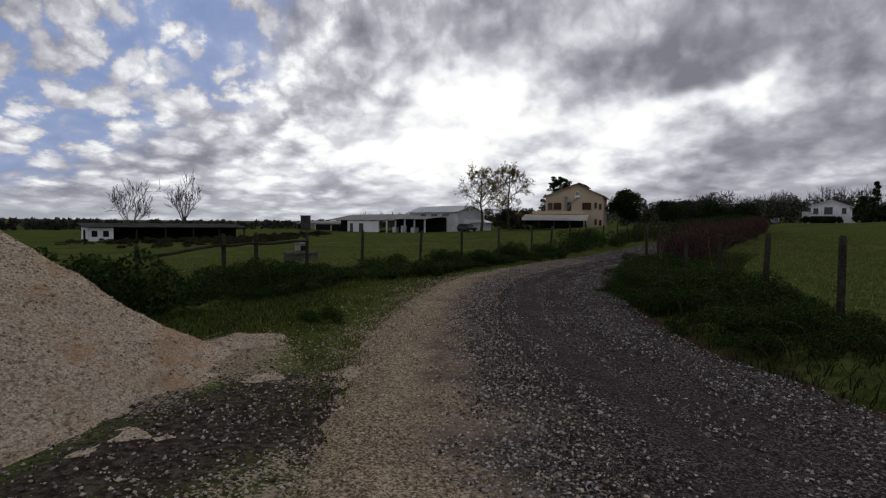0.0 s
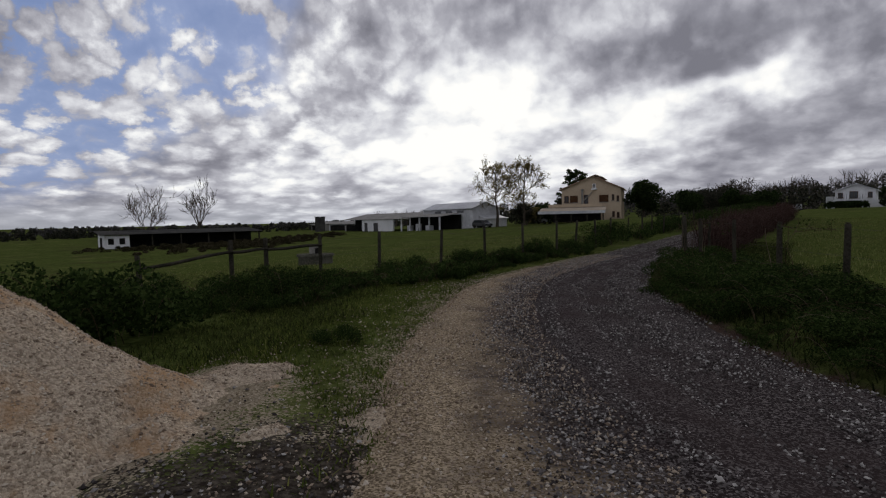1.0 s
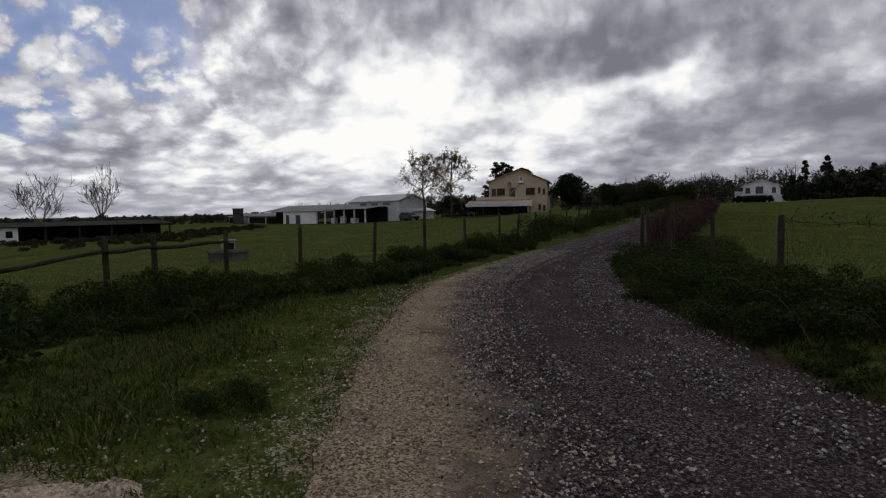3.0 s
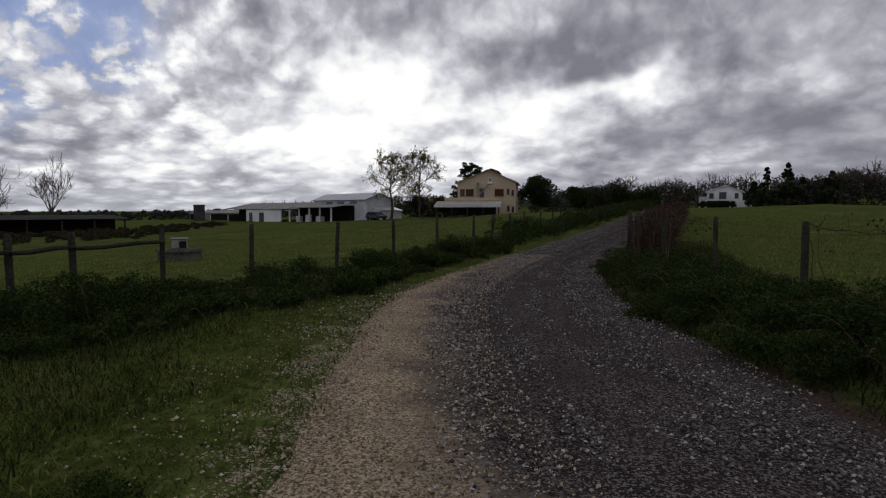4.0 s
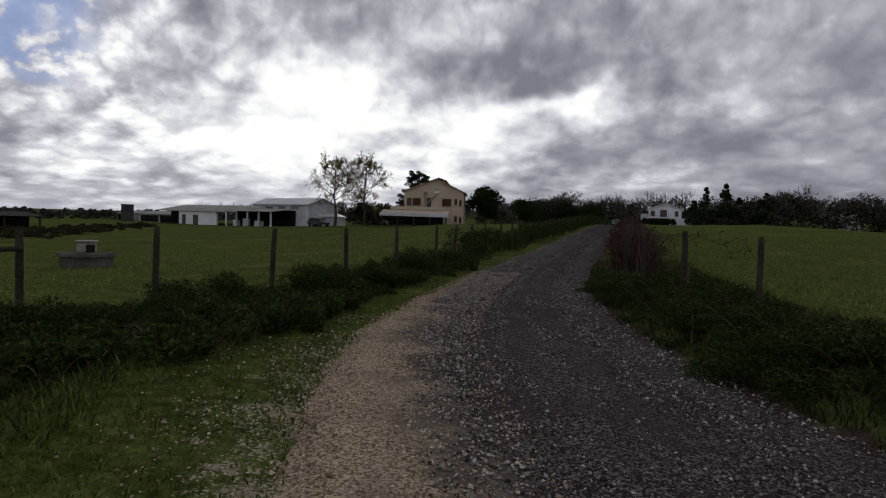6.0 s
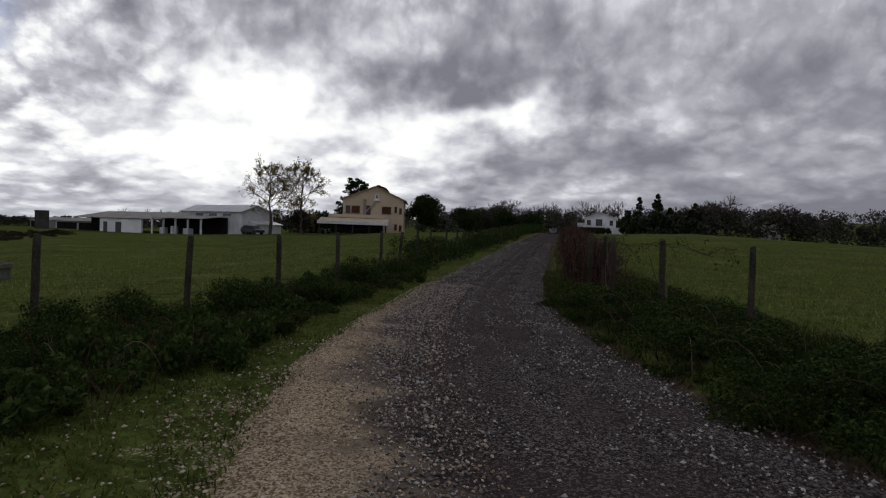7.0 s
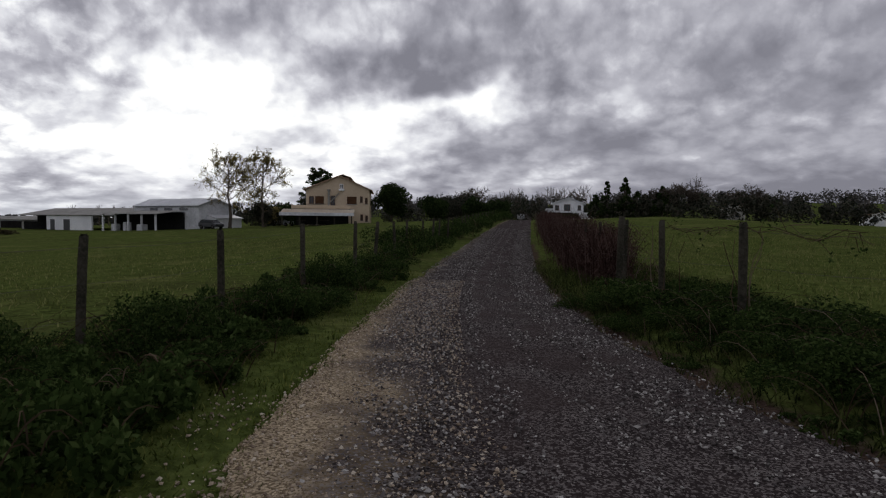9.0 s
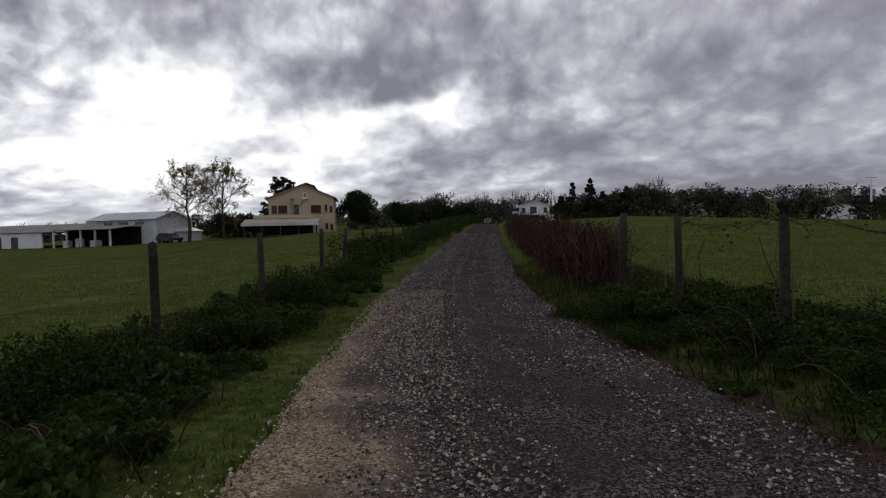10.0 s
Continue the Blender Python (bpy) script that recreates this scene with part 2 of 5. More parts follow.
M = {
    "soil": material("grassy_soil", soil_build),
    "road": material("gravel_road", road_build),
    "pile": material("pale_crushed_stone", pile_build),
    "ochre": material("ochre_render", two_tone(lin(0.44, 0.35, 0.255), lin(0.53, 0.435, 0.325), 0.5, 6, 0.006)),
    "awning": material("faded_tan_sheet", two_tone(lin(0.34, 0.29, 0.23), lin(0.48, 0.42, 0.34), 0.5, 6, 0.004)),
    "white": material("white_paint", two_tone(lin(0.62, 0.63, 0.65), lin(0.80, 0.81, 0.82), 0.4, 5, 0.004)),
    "whitewall": material("weathered_white_wall", two_tone(lin(0.40, 0.41, 0.43), lin(0.66, 0.67, 0.69), 0.35, 3, 0.004)),
    "tile": material("clay_roof_tile", two_tone(lin(0.20, 0.135, 0.09), lin(0.33, 0.235, 0.165), 0.8, 9, 0.02)),
    "sheet": material("corrugated_sheet_roof", two_tone(lin(0.38, 0.39, 0.41), lin(0.58, 0.59, 0.61), 0.3, 4, 0.01), 0.55),
    "eternit": material("old_fibre_cement_roof", two_tone(lin(0.20, 0.195, 0.18), lin(0.34, 0.33, 0.31), 0.4, 4, 0.01)),
    # Near-black colour that stands in for the shade inside openings and recesses.
    "dark": material("interior_shade_black", two_tone(lin(0.012, 0.012, 0.012), lin(0.025, 0.024, 0.022), 0.5, 4, 0.002)),
    "grate": material("dark_metal", two_tone(lin(0.03, 0.03, 0.032), lin(0.06, 0.06, 0.06), 2, 30, 0.001), 0.5, 0.6),
    "wire": material("galvanised_wire", two_tone(lin(0.06, 0.055, 0.05), lin(0.10, 0.09, 0.085), 2, 30, 0.0005), 0.75, 0.0),
    "shutter": material("brown_shutter", two_tone(lin(0.06, 0.03, 0.018), lin(0.10, 0.055, 0.03), 1, 12, 0.002)),
    "post": material("weathered_post_wood", two_tone(lin(0.022, 0.021, 0.016), lin(0.070, 0.064, 0.050), 3, 30, 0.012)),
    "bark": material("bare_tree_bark", two_tone(lin(0.05, 0.042, 0.034), lin(0.12, 0.10, 0.08), 2, 12, 0.02)),
    "concrete": material("old_concrete", two_tone(lin(0.17, 0.165, 0.15), lin(0.34, 0.33, 0.30), 1.5, 12, 0.01)),
    "tarred": material("dark_old_roofing", two_tone(lin(0.035, 0.035, 0.035), lin(0.09, 0.088, 0.082), 0.6, 5, 0.01)),
    "mossy": material("mossy_concrete", two_tone(lin(0.05, 0.05, 0.038), lin(0.15, 0.145, 0.12), 2.0, 14, 0.01)),
    "stone": material("loose_grey_stones", island_tones(lin(0.034, 0.029, 0.028), lin(0.135, 0.122, 0.118), lin(0.39, 0.375, 0.355))),
    "palestone": material("loose_pale_stones", island_tones(lin(0.16, 0.12, 0.09), lin(0.33, 0.265, 0.20), lin(0.50, 0.44, 0.36))),
    "grass": material("verge_grass", island_tones(lin(0.030, 0.042, 0.010), lin(0.078, 0.105, 0.022), lin(0.165, 0.175, 0.050)), through_light=0.5),
    "turf": material("mossy_turf", island_tones(lin(0.038, 0.050, 0.011), lin(0.082, 0.104, 0.022), lin(0.14, 0.15, 0.042)), through_light=0.4),
    "nettle": material("broad_weed_leaf", island_tones(lin(0.016, 0.028, 0.008), lin(0.034, 0.056, 0.016), lin(0.070, 0.100, 0.032)), 0.9, through_light=0.35),
    "fieldgrass": material("field_grass", island_tones(lin(0.048, 0.060, 0.017), lin(0.110, 0.132, 0.036), lin(0.19, 0.19, 0.08)), through_light=0.5),
    # Dark weed green, its base lowered further to stand for shade on the bank.
    "weed": material("shade_toned_dark_weeds", island_tones(lin(0.014, 0.019, 0.007), lin(0.034, 0.045, 0.014), lin(0.080, 0.090, 0.030)), through_light=0.4),
    "bramble": material("bramble_leaf", island_tones(lin(0.010, 0.018, 0.006), lin(0.026, 0.044, 0.012), lin(0.060, 0.088, 0.028)), 0.72, through_light=0.35),
    "redstem": material("red_brown_bramble", island_tones(lin(0.026, 0.015, 0.013), lin(0.062, 0.036, 0.031), lin(0.11, 0.078, 0.066))),
    "drystem": material("dry_cane", island_tones(lin(0.03, 0.02, 0.013), lin(0.075, 0.055, 0.035), lin(0.14, 0.11, 0.08))),
    "evergreen": material("dark_evergreen_foliage", island_tones(lin(0.010, 0.018, 0.007), lin(0.026, 0.042, 0.014), lin(0.05, 0.07, 0.025)), through_light=0.3),
    "farwood": material("far_woodland", island_tones(lin(0.020, 0.024, 0.018), lin(0.045, 0.048, 0.034), lin(0.075, 0.066, 0.05))),
    # Paler grey than the hedgerows, putting distance haze into the wood's colour.
    "hillwood": material("haze_greyed_hill_woodland", island_tones(lin(0.040, 0.040, 0.038), lin(0.072, 0.070, 0.066), lin(0.10, 0.092, 0.082))),
    "scrub": material("brown_field_scrub", island_tones(lin(0.020, 0.020, 0.010), lin(0.045, 0.040, 0.022), lin(0.085, 0.070, 0.042))),
    "autumn": material("last_autumn_leaves", island_tones(lin(0.13, 0.105, 0.035), lin(0.20, 0.16, 0.05), lin(0.27, 0.22, 0.08)), through_light=0.8),
    "carpaint": material("pale_car_paint", two_tone(lin(0.30, 0.31, 0.33), lin(0.38, 0.39, 0.41), 1, 5, 0.0), 0.3),
    "darkpaint": material("dark_car_paint", two_tone(lin(0.015, 0.016, 0.02), lin(0.025, 0.026, 0.03), 1, 5, 0.0), 0.3),
    "rubber": material("black_rubber", two_tone(lin(0.012, 0.012, 0.012), lin(0.02, 0.02, 0.02), 1, 20, 0.001), 0.8),
}
glass = material("window_glass", two_tone(lin(0.02, 0.024, 0.028), lin(0.03, 0.034, 0.04), 1, 4, 0.0), 0.08)
M["glass"] = glass


# ---- mesh helpers ----
def mesh_ob(name, verts, faces, mat, parent=None, smooth=False):
    me = bpy.data.meshes.new(name)
    me.from_pydata([tuple(v) for v in verts] if not isinstance(verts, np.ndarray) else verts.tolist(), [], faces if isinstance(faces, list) else faces.tolist())
    me.materials.append(mat)
    if smooth:
        me.polygons.foreach_set("use_smooth", [True] * len(me.polygons))
    ob = new(name, me)
    if parent:
        ob.parent = parent
    return ob


def part(name, bm, mat, parent, label=""):
    me = bpy.data.meshes.new(name)
    bm.normal_update()
    bm.to_mesh(me)
    bm.free()
    me.materials.append(mat)
    ob = new(name, me)
    ob.parent = parent
    return tagged(ob, label) if label else ob


def thing(name, x, y, z, rz=0.0, label="", category="", group="", kind=""):
    e = new(name)
    e.empty_display_size = 0.2
    e.matrix_world = pose(x, y, z, 0, 0, rz)
    return tagged(e, label, category, group, kind)


def box(bm, x0, x1, y0, y1, z0, z1, bevel=0.0):
    r = bmesh.ops.create_cube(bm, size=1.0)
    for v in r["verts"]:
        v.co = Vector((x0 + (v.co.x + 0.5) * (x1 - x0), y0 + (v.co.y + 0.5) * (y1 - y0), z0 + (v.co.z + 0.5) * (z1 - z0)))
    if bevel:
        es = list({e for v in r["verts"] for e in v.link_edges})
        bmesh.ops.bevel(bm, geom=es, offset=bevel, segments=1, affect="EDGES", clamp_overlap=True)
    return bm


def box_part(name, dims, mat, parent, label="", bevel=0.0):
    return part(name, box(bmesh.new(), *dims, bevel), mat, parent, label)


def prism(bm, outline, y0, y1):
    """A solid from an outline in x and z, between two values of y."""
    a = [bm.verts.new((x, y0, z)) for x, z in outline]
    b = [bm.verts.new((x, y1, z)) for x, z in outline]
    n = len(a)
    bm.faces.new(a)
    bm.faces.new(b[::-1])
    for i in range(n):
        bm.faces.new((a[i], b[i], b[(i + 1) % n], a[(i + 1) % n]))
    bmesh.ops.recalc_face_normals(bm, faces=bm.faces)
    return bm


def tube_arrays(paths, sides=5):
    """Tapered tubes along paths of (point, radius): vertices and faces."""
    verts, faces = [], []
    for pts in paths:
        base = len(verts)
        for i, (p, r) in enumerate(pts):
            d = Vector(pts[min(i + 1, len(pts) - 1)][0]) - Vector(pts[max(i - 1, 0)][0])
            if d.length < 1e-6:
                d = Vector((0, 0, 1))
            q = d.to_track_quat("Z", "Y")
            for s in range(sides):
                a = 2 * math.pi * s / sides
                verts.append(Vector(p) + q @ Vector((math.cos(a) * r, math.sin(a) * r, 0)))
        for i in range(len(pts) - 1):
            for s in range(sides):
                a, b = base + i * sides + s, base + i * sides + (s + 1) % sides
                faces.append((a, b, b + sides, a + sides))
        faces.append(tuple(base + (len(pts) - 1) * sides + s for s in range(sides)))
    return verts, faces


# ---- terrain ----
def smooth(t):
    t = min(1.0, max(0.0, t))
    return t * t * (3 - 2 * t)


LEFT = ([0, 3.8, 5.4, 8.3, 10, 11.5, 13, 15, 20, 28, 50, 115, 260], [4.2, 1.3, 0.2, -1.35, -2.15, -2.62, -3.0, -3.28, -3.9, -4.5, -5.4, -6.6, -8.5])
RIGHT = ([0, 4.0, 6, 7.4, 9, 10, 12, 14, 17.2, 20.6, 26, 40, 115, 260], [9.5, 6.6, 4.6, 3.2, 2.3, 1.8, 0.8, 0.1, -0.65, -1.1, -1.45, -1.85, -3.2, -5.2])


def road_left(y):
    return float(np.interp(y, *LEFT))


def road_right(y):
    return float(np.interp(y, *RIGHT))


def ground_z(x, y):
    z = 0.026 * max(-6, min(6, -(x + 0.3))) - 0.014 * max(-9, min(14, y - 9))
    l, r = road_left(y), road_right(y)
    if y < 0:
        l, r = 4.2 - y * 0.6, 9.5 - y * 0.9
    d = l - x                                  # to the left of the road the field lies lower
    z += -0.42 * smooth((d - 1.2) / 2.2) - 1.35 * smooth((d - 5) / 26)
    d = x - r                                  # a low bank on the right
    z += 0.20 * smooth((d - 0.15) / 0.9) - 0.04 * smooth((d - 3) / 6)
    far = math.hypot(x, y)
    b = math.atan2(x, max(y, 1e-3)) if y > 0 else math.copysign(1.57, x)
    rise = float(np.interp(b, [-1.57, -0.95, -0.62, -0.31, -0.05, 0.16, 0.5, 1.57], [-0.3, -0.3, 0.9, 2.3, 1.5, 2.4, 0.9, 0.3]))
    z += rise * smooth((far - 22) / 85)
    z += float(np.interp(b, [-1.57, -0.7, -0.25, 0.2, 0.6, 1.57], [0.6, 0.6, 8, 12, 11, 6])) * smooth((far - 150) / 240)
    z += 0.05 * noise.noise((x * 0.35, y * 0.35, 0)) * min(1.0, max(0.0, max(l - x, x - r)))
    return z


def axis(lo, mid_lo, mid_hi, hi, step, growth):
    v = list(np.arange(mid_lo, mid_hi + 1e-6, step))
    s = step
    while v[-1] < hi:
        s *= growth
        v.append(v[-1] + s)
    s = step
    while v[0] > lo:
        s *= growth
        v.insert(0, v[0] - s)
    return v


gx = axis(-1500, -9, 8, 1500, 0.25, 1.13)
gy = axis(-300, 0, 26, 2600, 0.25, 1.11)
gv = [(x, y, ground_z(x, y) - (0.03 if road_left(y) < x < road_right(y) and y > 0 else 0.0)) for y in gy for x in gx]
w = len(gx)
gf = [(j * w + i, j * w + i + 1, (j + 1) * w + i + 1, (j + 1) * w + i) for j in range(len(gy) - 1) for i in range(w - 1)]


def spill_at(x, y):
    """How much gravel lies scattered on the ground beside the track and the stone heap, 0 to 1."""
    if not -1 < y < 16:
        return 0.0
    d = road_left(max(y, 0)) - x
    side = 0.52 * (1 - smooth(d / 0.9)) * (1 - smooth((y - 9) / 5)) if d > -0.5 else 0.0
    heap = math.hypot((x + 0.75) / 1.5, (y - 3.0) / 1.75)
    return max(side, 0.85 * (1 - smooth((heap - 0.75) / 0.55)))


def earth_at(x, y):
    d = x - road_right(max(y, 0))
    return (1 - smooth((d - 0.05) / 0.5)) * 0.75 if -0.4 < d < 0.6 and 0 < y < 40 else 0.0


ground = tagged(mesh_ob("ground", gv, gf, M["soil"], smooth=True), "rough green meadow ground rising to low hills", "ground", kind="structure")
for layer, rule in (("spill", spill_at), ("bare_earth", earth_at)):
    at = ground.data.attributes.new(layer, "FLOAT", "POINT")
    at.data.foreach_set("value", [rule(x, y) for x, y, z in gv])


def build_road():
    ys = axis(-12, 0, 30, 240, 0.2, 1.06)
    n = 22
    verts, fac, across = [], [], []
    for y in ys:
        l = road_left(y) if y > 0 else 4.2 - y * 0.75
        r = road_right(y) if y > 0 else 9.5 - y * 0.75
        l += 0.16 * noise.noise((y * 0.9, 1.3, 0)) + 0.03 * noise.noise((y * 3.1, 5, 0))
        r += 0.14 * noise.noise((y * 0.8, 9.3, 0)) + 0.03 * noise.noise((y * 2.9, 2, 0))
        for i in range(n + 1):
            u = i / n
            x = l + (r - l) * u
            rut = -0.02 * (math.exp(-((u - 0.39) / 0.07) ** 2) + math.exp(-((u - 0.67) / 0.09) ** 2)) + 0.018 * math.exp(-((u - 0.53) / 0.08) ** 2)
            edge = -0.05 * (smooth((0.07 - u) / 0.07) + smooth((u - 0.94) / 0.06))
            verts.append((x, y, ground_z(x, y) + 0.022 + rut + edge + 0.012 * noise.noise((x * 2, y * 2, 3))))
            across.append(u)
    for j in range(len(ys) - 1):
        for i in range(n):
            a = j * (n + 1) + i
            fac.append((a, a + 1, a + n + 2, a + n + 1))
    ob = mesh_ob("road", verts, fac, M["road"], smooth=True)
    at = ob.data.attributes.new("across", "FLOAT", "POINT")
    at.data.foreach_set("value", across)
    return tagged(ob, "curving farm track of grey and tan gravel", "road", kind="structure")


road = build_road()


# ---- buildings ----
def window(parent, name, x, z, w, h, y, frame_mat, pane_mat, shutters=None):
    """A window set in a wall that faces -y: frame, pane and, where there are any, shutters."""
    bm = bmesh.new()
    t = 0.09
    for d in ((x - w / 2, x + w / 2, y - 0.05, y + 0.03, z, z + t), (x - w / 2, x + w / 2, y - 0.05, y + 0.03, z + h - t, z + h),
              (x - w / 2, x - w / 2 + t, y - 0.05, y + 0.03, z + t, z + h - t), (x + w / 2 - t, x + w / 2, y - 0.05, y + 0.03, z + t, z + h - t),
              (x - 0.03, x + 0.03, y - 0.04, y + 0.02, z + t, z + h - t)):
        box(bm, *d)
    f = part(name, bm, frame_mat, parent)
    box_part("pane", (x - w / 2 + t, x + w / 2 - t, y - 0.015, y + 0.005, z + t, z + h - t), pane_mat, f)
    box_part("sill", (x - w / 2 - 0.1, x + w / 2 + 0.1, y - 0.14, y + 0.02, z - 0.08, z), M["concrete"], f)
    if shutters:
        for s in (-1, 1):
            a = x + s * w / 4
            bm = bmesh.new()
            box(bm, a - w / 4 + 0.01, a + w / 4 - 0.01, y - 0.10, y - 0.055, z + 0.02, z + h - 0.02)
            for i in range(7):
                q = z + 0.1 + i * (h - 0.2) / 6.5
                box(bm, a - w / 4 + 0.06, a + w / 4 - 0.06, y - 0.115, y - 0.10, q, q + 0.07)
            part("shutter", bm, shutters, f)
    return f


def roof_slab(bm, x0, z0, x1, z1, y0, y1, t):
    prism(bm, [(x0, z0), (x1, z1), (x1, z1 + t), (x0, z0 + t)], y0, y1)


def corrugate(bm, x0, x1, y0, z0, y1, z1, pitch=0.35, t=0.05):
    """A ribbed roof sheet that falls from (y1, z1) to (y0, z0)."""
    n = max(2, int((x1 - x0) / pitch) * 2)
    a, b = [], []
    for i in range(n + 1):
        x = x0 + (x1 - x0) * i / n
        d = t if i % 2 else 0.0
        a.append(bm.verts.new((x, y0, z0 + d)))
        b.append(bm.verts.new((x, y1, z1 + d)))
    for i in range(n):
        bm.faces.new((a[i], a[i + 1], b[i + 1], b[i]))
    lo = [bm.verts.new((x0, y0, z0 - 0.05)), bm.verts.new((x1, y0, z0 - 0.05)), bm.verts.new((x1, y1, z1 - 0.05)), bm.verts.new((x0, y1, z1 - 0.05))]
    bm.faces.new(lo[::-1])
    return bm


def tiled_roof(bm, x0, z0, x1, z1, y0, y1, t=0.10):
    """A pitched roof with rows of tiles as ribs that run down the slope."""
    roof_slab(bm, x0, z0, x1, z1, y0, y1, t)
    n = int((y1 - y0) / 0.3)
    for i in range(n):
        y = y0 + (i + 0.5) * (y1 - y0) / n
        prism(bm, [(x0, z0 + t), (x1, z1 + t), (x1, z1 + t + 0.07), (x0, z0 + t + 0.07)], y - 0.08, y + 0.08)


def farmhouse():
    h = thing("farmhouse", -32.0, 95.5, ground_z(-32.0, 95.5) - 0.2, 15, "two-storey ochre farmhouse with a low gable roof and pale veranda", "house")
    W, D, E, A = 4.75, 11.5, 5.45, 7.55
    part("wall", prism(bmesh.new(), [(-W, 0), (W, 0), (W, E), (0.3, A - 0.12), (-W, E)], 0, D), M["ochre"], h)
    bm = bmesh.new()
    tiled_roof(bm, -W - 0.45, E - 0.17, 0.3, A - 0.1, -0.35, D + 0.35)
    tiled_roof(bm, W + 0.45, E - 0.19, 0.3, A - 0.1, -0.35, D + 0.35)
    roof = part("roof", bm, M["tile"], h, "clay tiled gable roof")
    bm = bmesh.new()
    box(bm, 0.0, 1.6, 0.8, D - 1, A - 0.75, A - 0.15)
    roof_slab(bm, -0.2, A - 0.12, 0.7, A + 0.18, 0.5, D - 0.7, 0.1)
    roof_slab(bm, 1.9, A - 0.25, 0.7, A + 0.18, 0.5, D - 0.7, 0.1)
    part("raised_ridge", bm, M["tile"], roof)
    for x, w in ((-3.95, 0.75), (-2.75, 1.3), (2.1, 1.45)):
        window(h, "window", x, 3.25, w, 1.15, 0, M["shutter"], M["glass"], M["shutter"] if w > 1 else None)
    for x, z in ((3.55, 3.5), (4.3, 3.3), (3.6, 0.75), (4.35, 0.6)):
        window(h, "window", x, z, 0.4, 0.95, 0, M["shutter"], M["glass"])
    window(h, "attic_window", 0.55, 5.55, 0.55, 0.75, 0, M["white"], M["glass"])
    box_part("awning", (0.15, 1.0, -0.55, 0.02, 5.25, 5.5), M["white"], h, "small white awning", 0.03)
    window(h, "balcony_door", -0.75, 2.75, 0.7, 1.75, 0, M["shutter"], M["glass"])
    v, f = tube_arrays([[((-1.35, -0.25, 2.6), 0.17), ((-1.35, -0.25, 5.15), 0.17), ((-1.35, -0.25, 5.2), 0.26), ((-1.35, -0.25, 5.45), 0.26)],
                        [((-1.2, -0.25, 3.4), 0.08), ((0.2, -0.2, 4.9), 0.08)]], 8)
    mesh_ob("flue", v, f, M["concrete"], h)
    box_part("terrace_parapet", (-6.5, 2.0, -3.0, -2.8, 2.45, 2.95), M["ochre"], h)
    box_part("terrace_slab", (-6.5, 2.2, -2.8, -0.02, 2.3, 2.5), M["concrete"], h)
    ver = part("veranda_roof", corrugate(bmesh.new(), -7.7, 2.7, -5.6, 1.75, -3.0, 2.35, 0.4), M["awning"], h, "tan ribbed veranda roof")
    box_part("fascia", (-7.75, 2.75, -5.68, -5.6, 1.40, 1.85), M["whitewall"], ver)
    for i in range(5):
        x = -7.4 + i * 2.45
        box_part("veranda_post", (x - 0.09, x + 0.09, -5.55, -5.37, 0, 1.72), M["post"], h)
    # Black sheet on the wall paints the shade under the veranda; no recess.
    box_part("veranda_shade_sheet", (-6.2, 1.6, -0.06, -0.01, 0.05, 2.25), M["dark"], h, "ground-floor front painted black for veranda shade")
    for x in (-5.0, -1.6):
        box_part("garden_table", (x - 0.7, x + 0.7, -4.4, -3.6, 0.65, 0.74), M["post"], h)
    return h


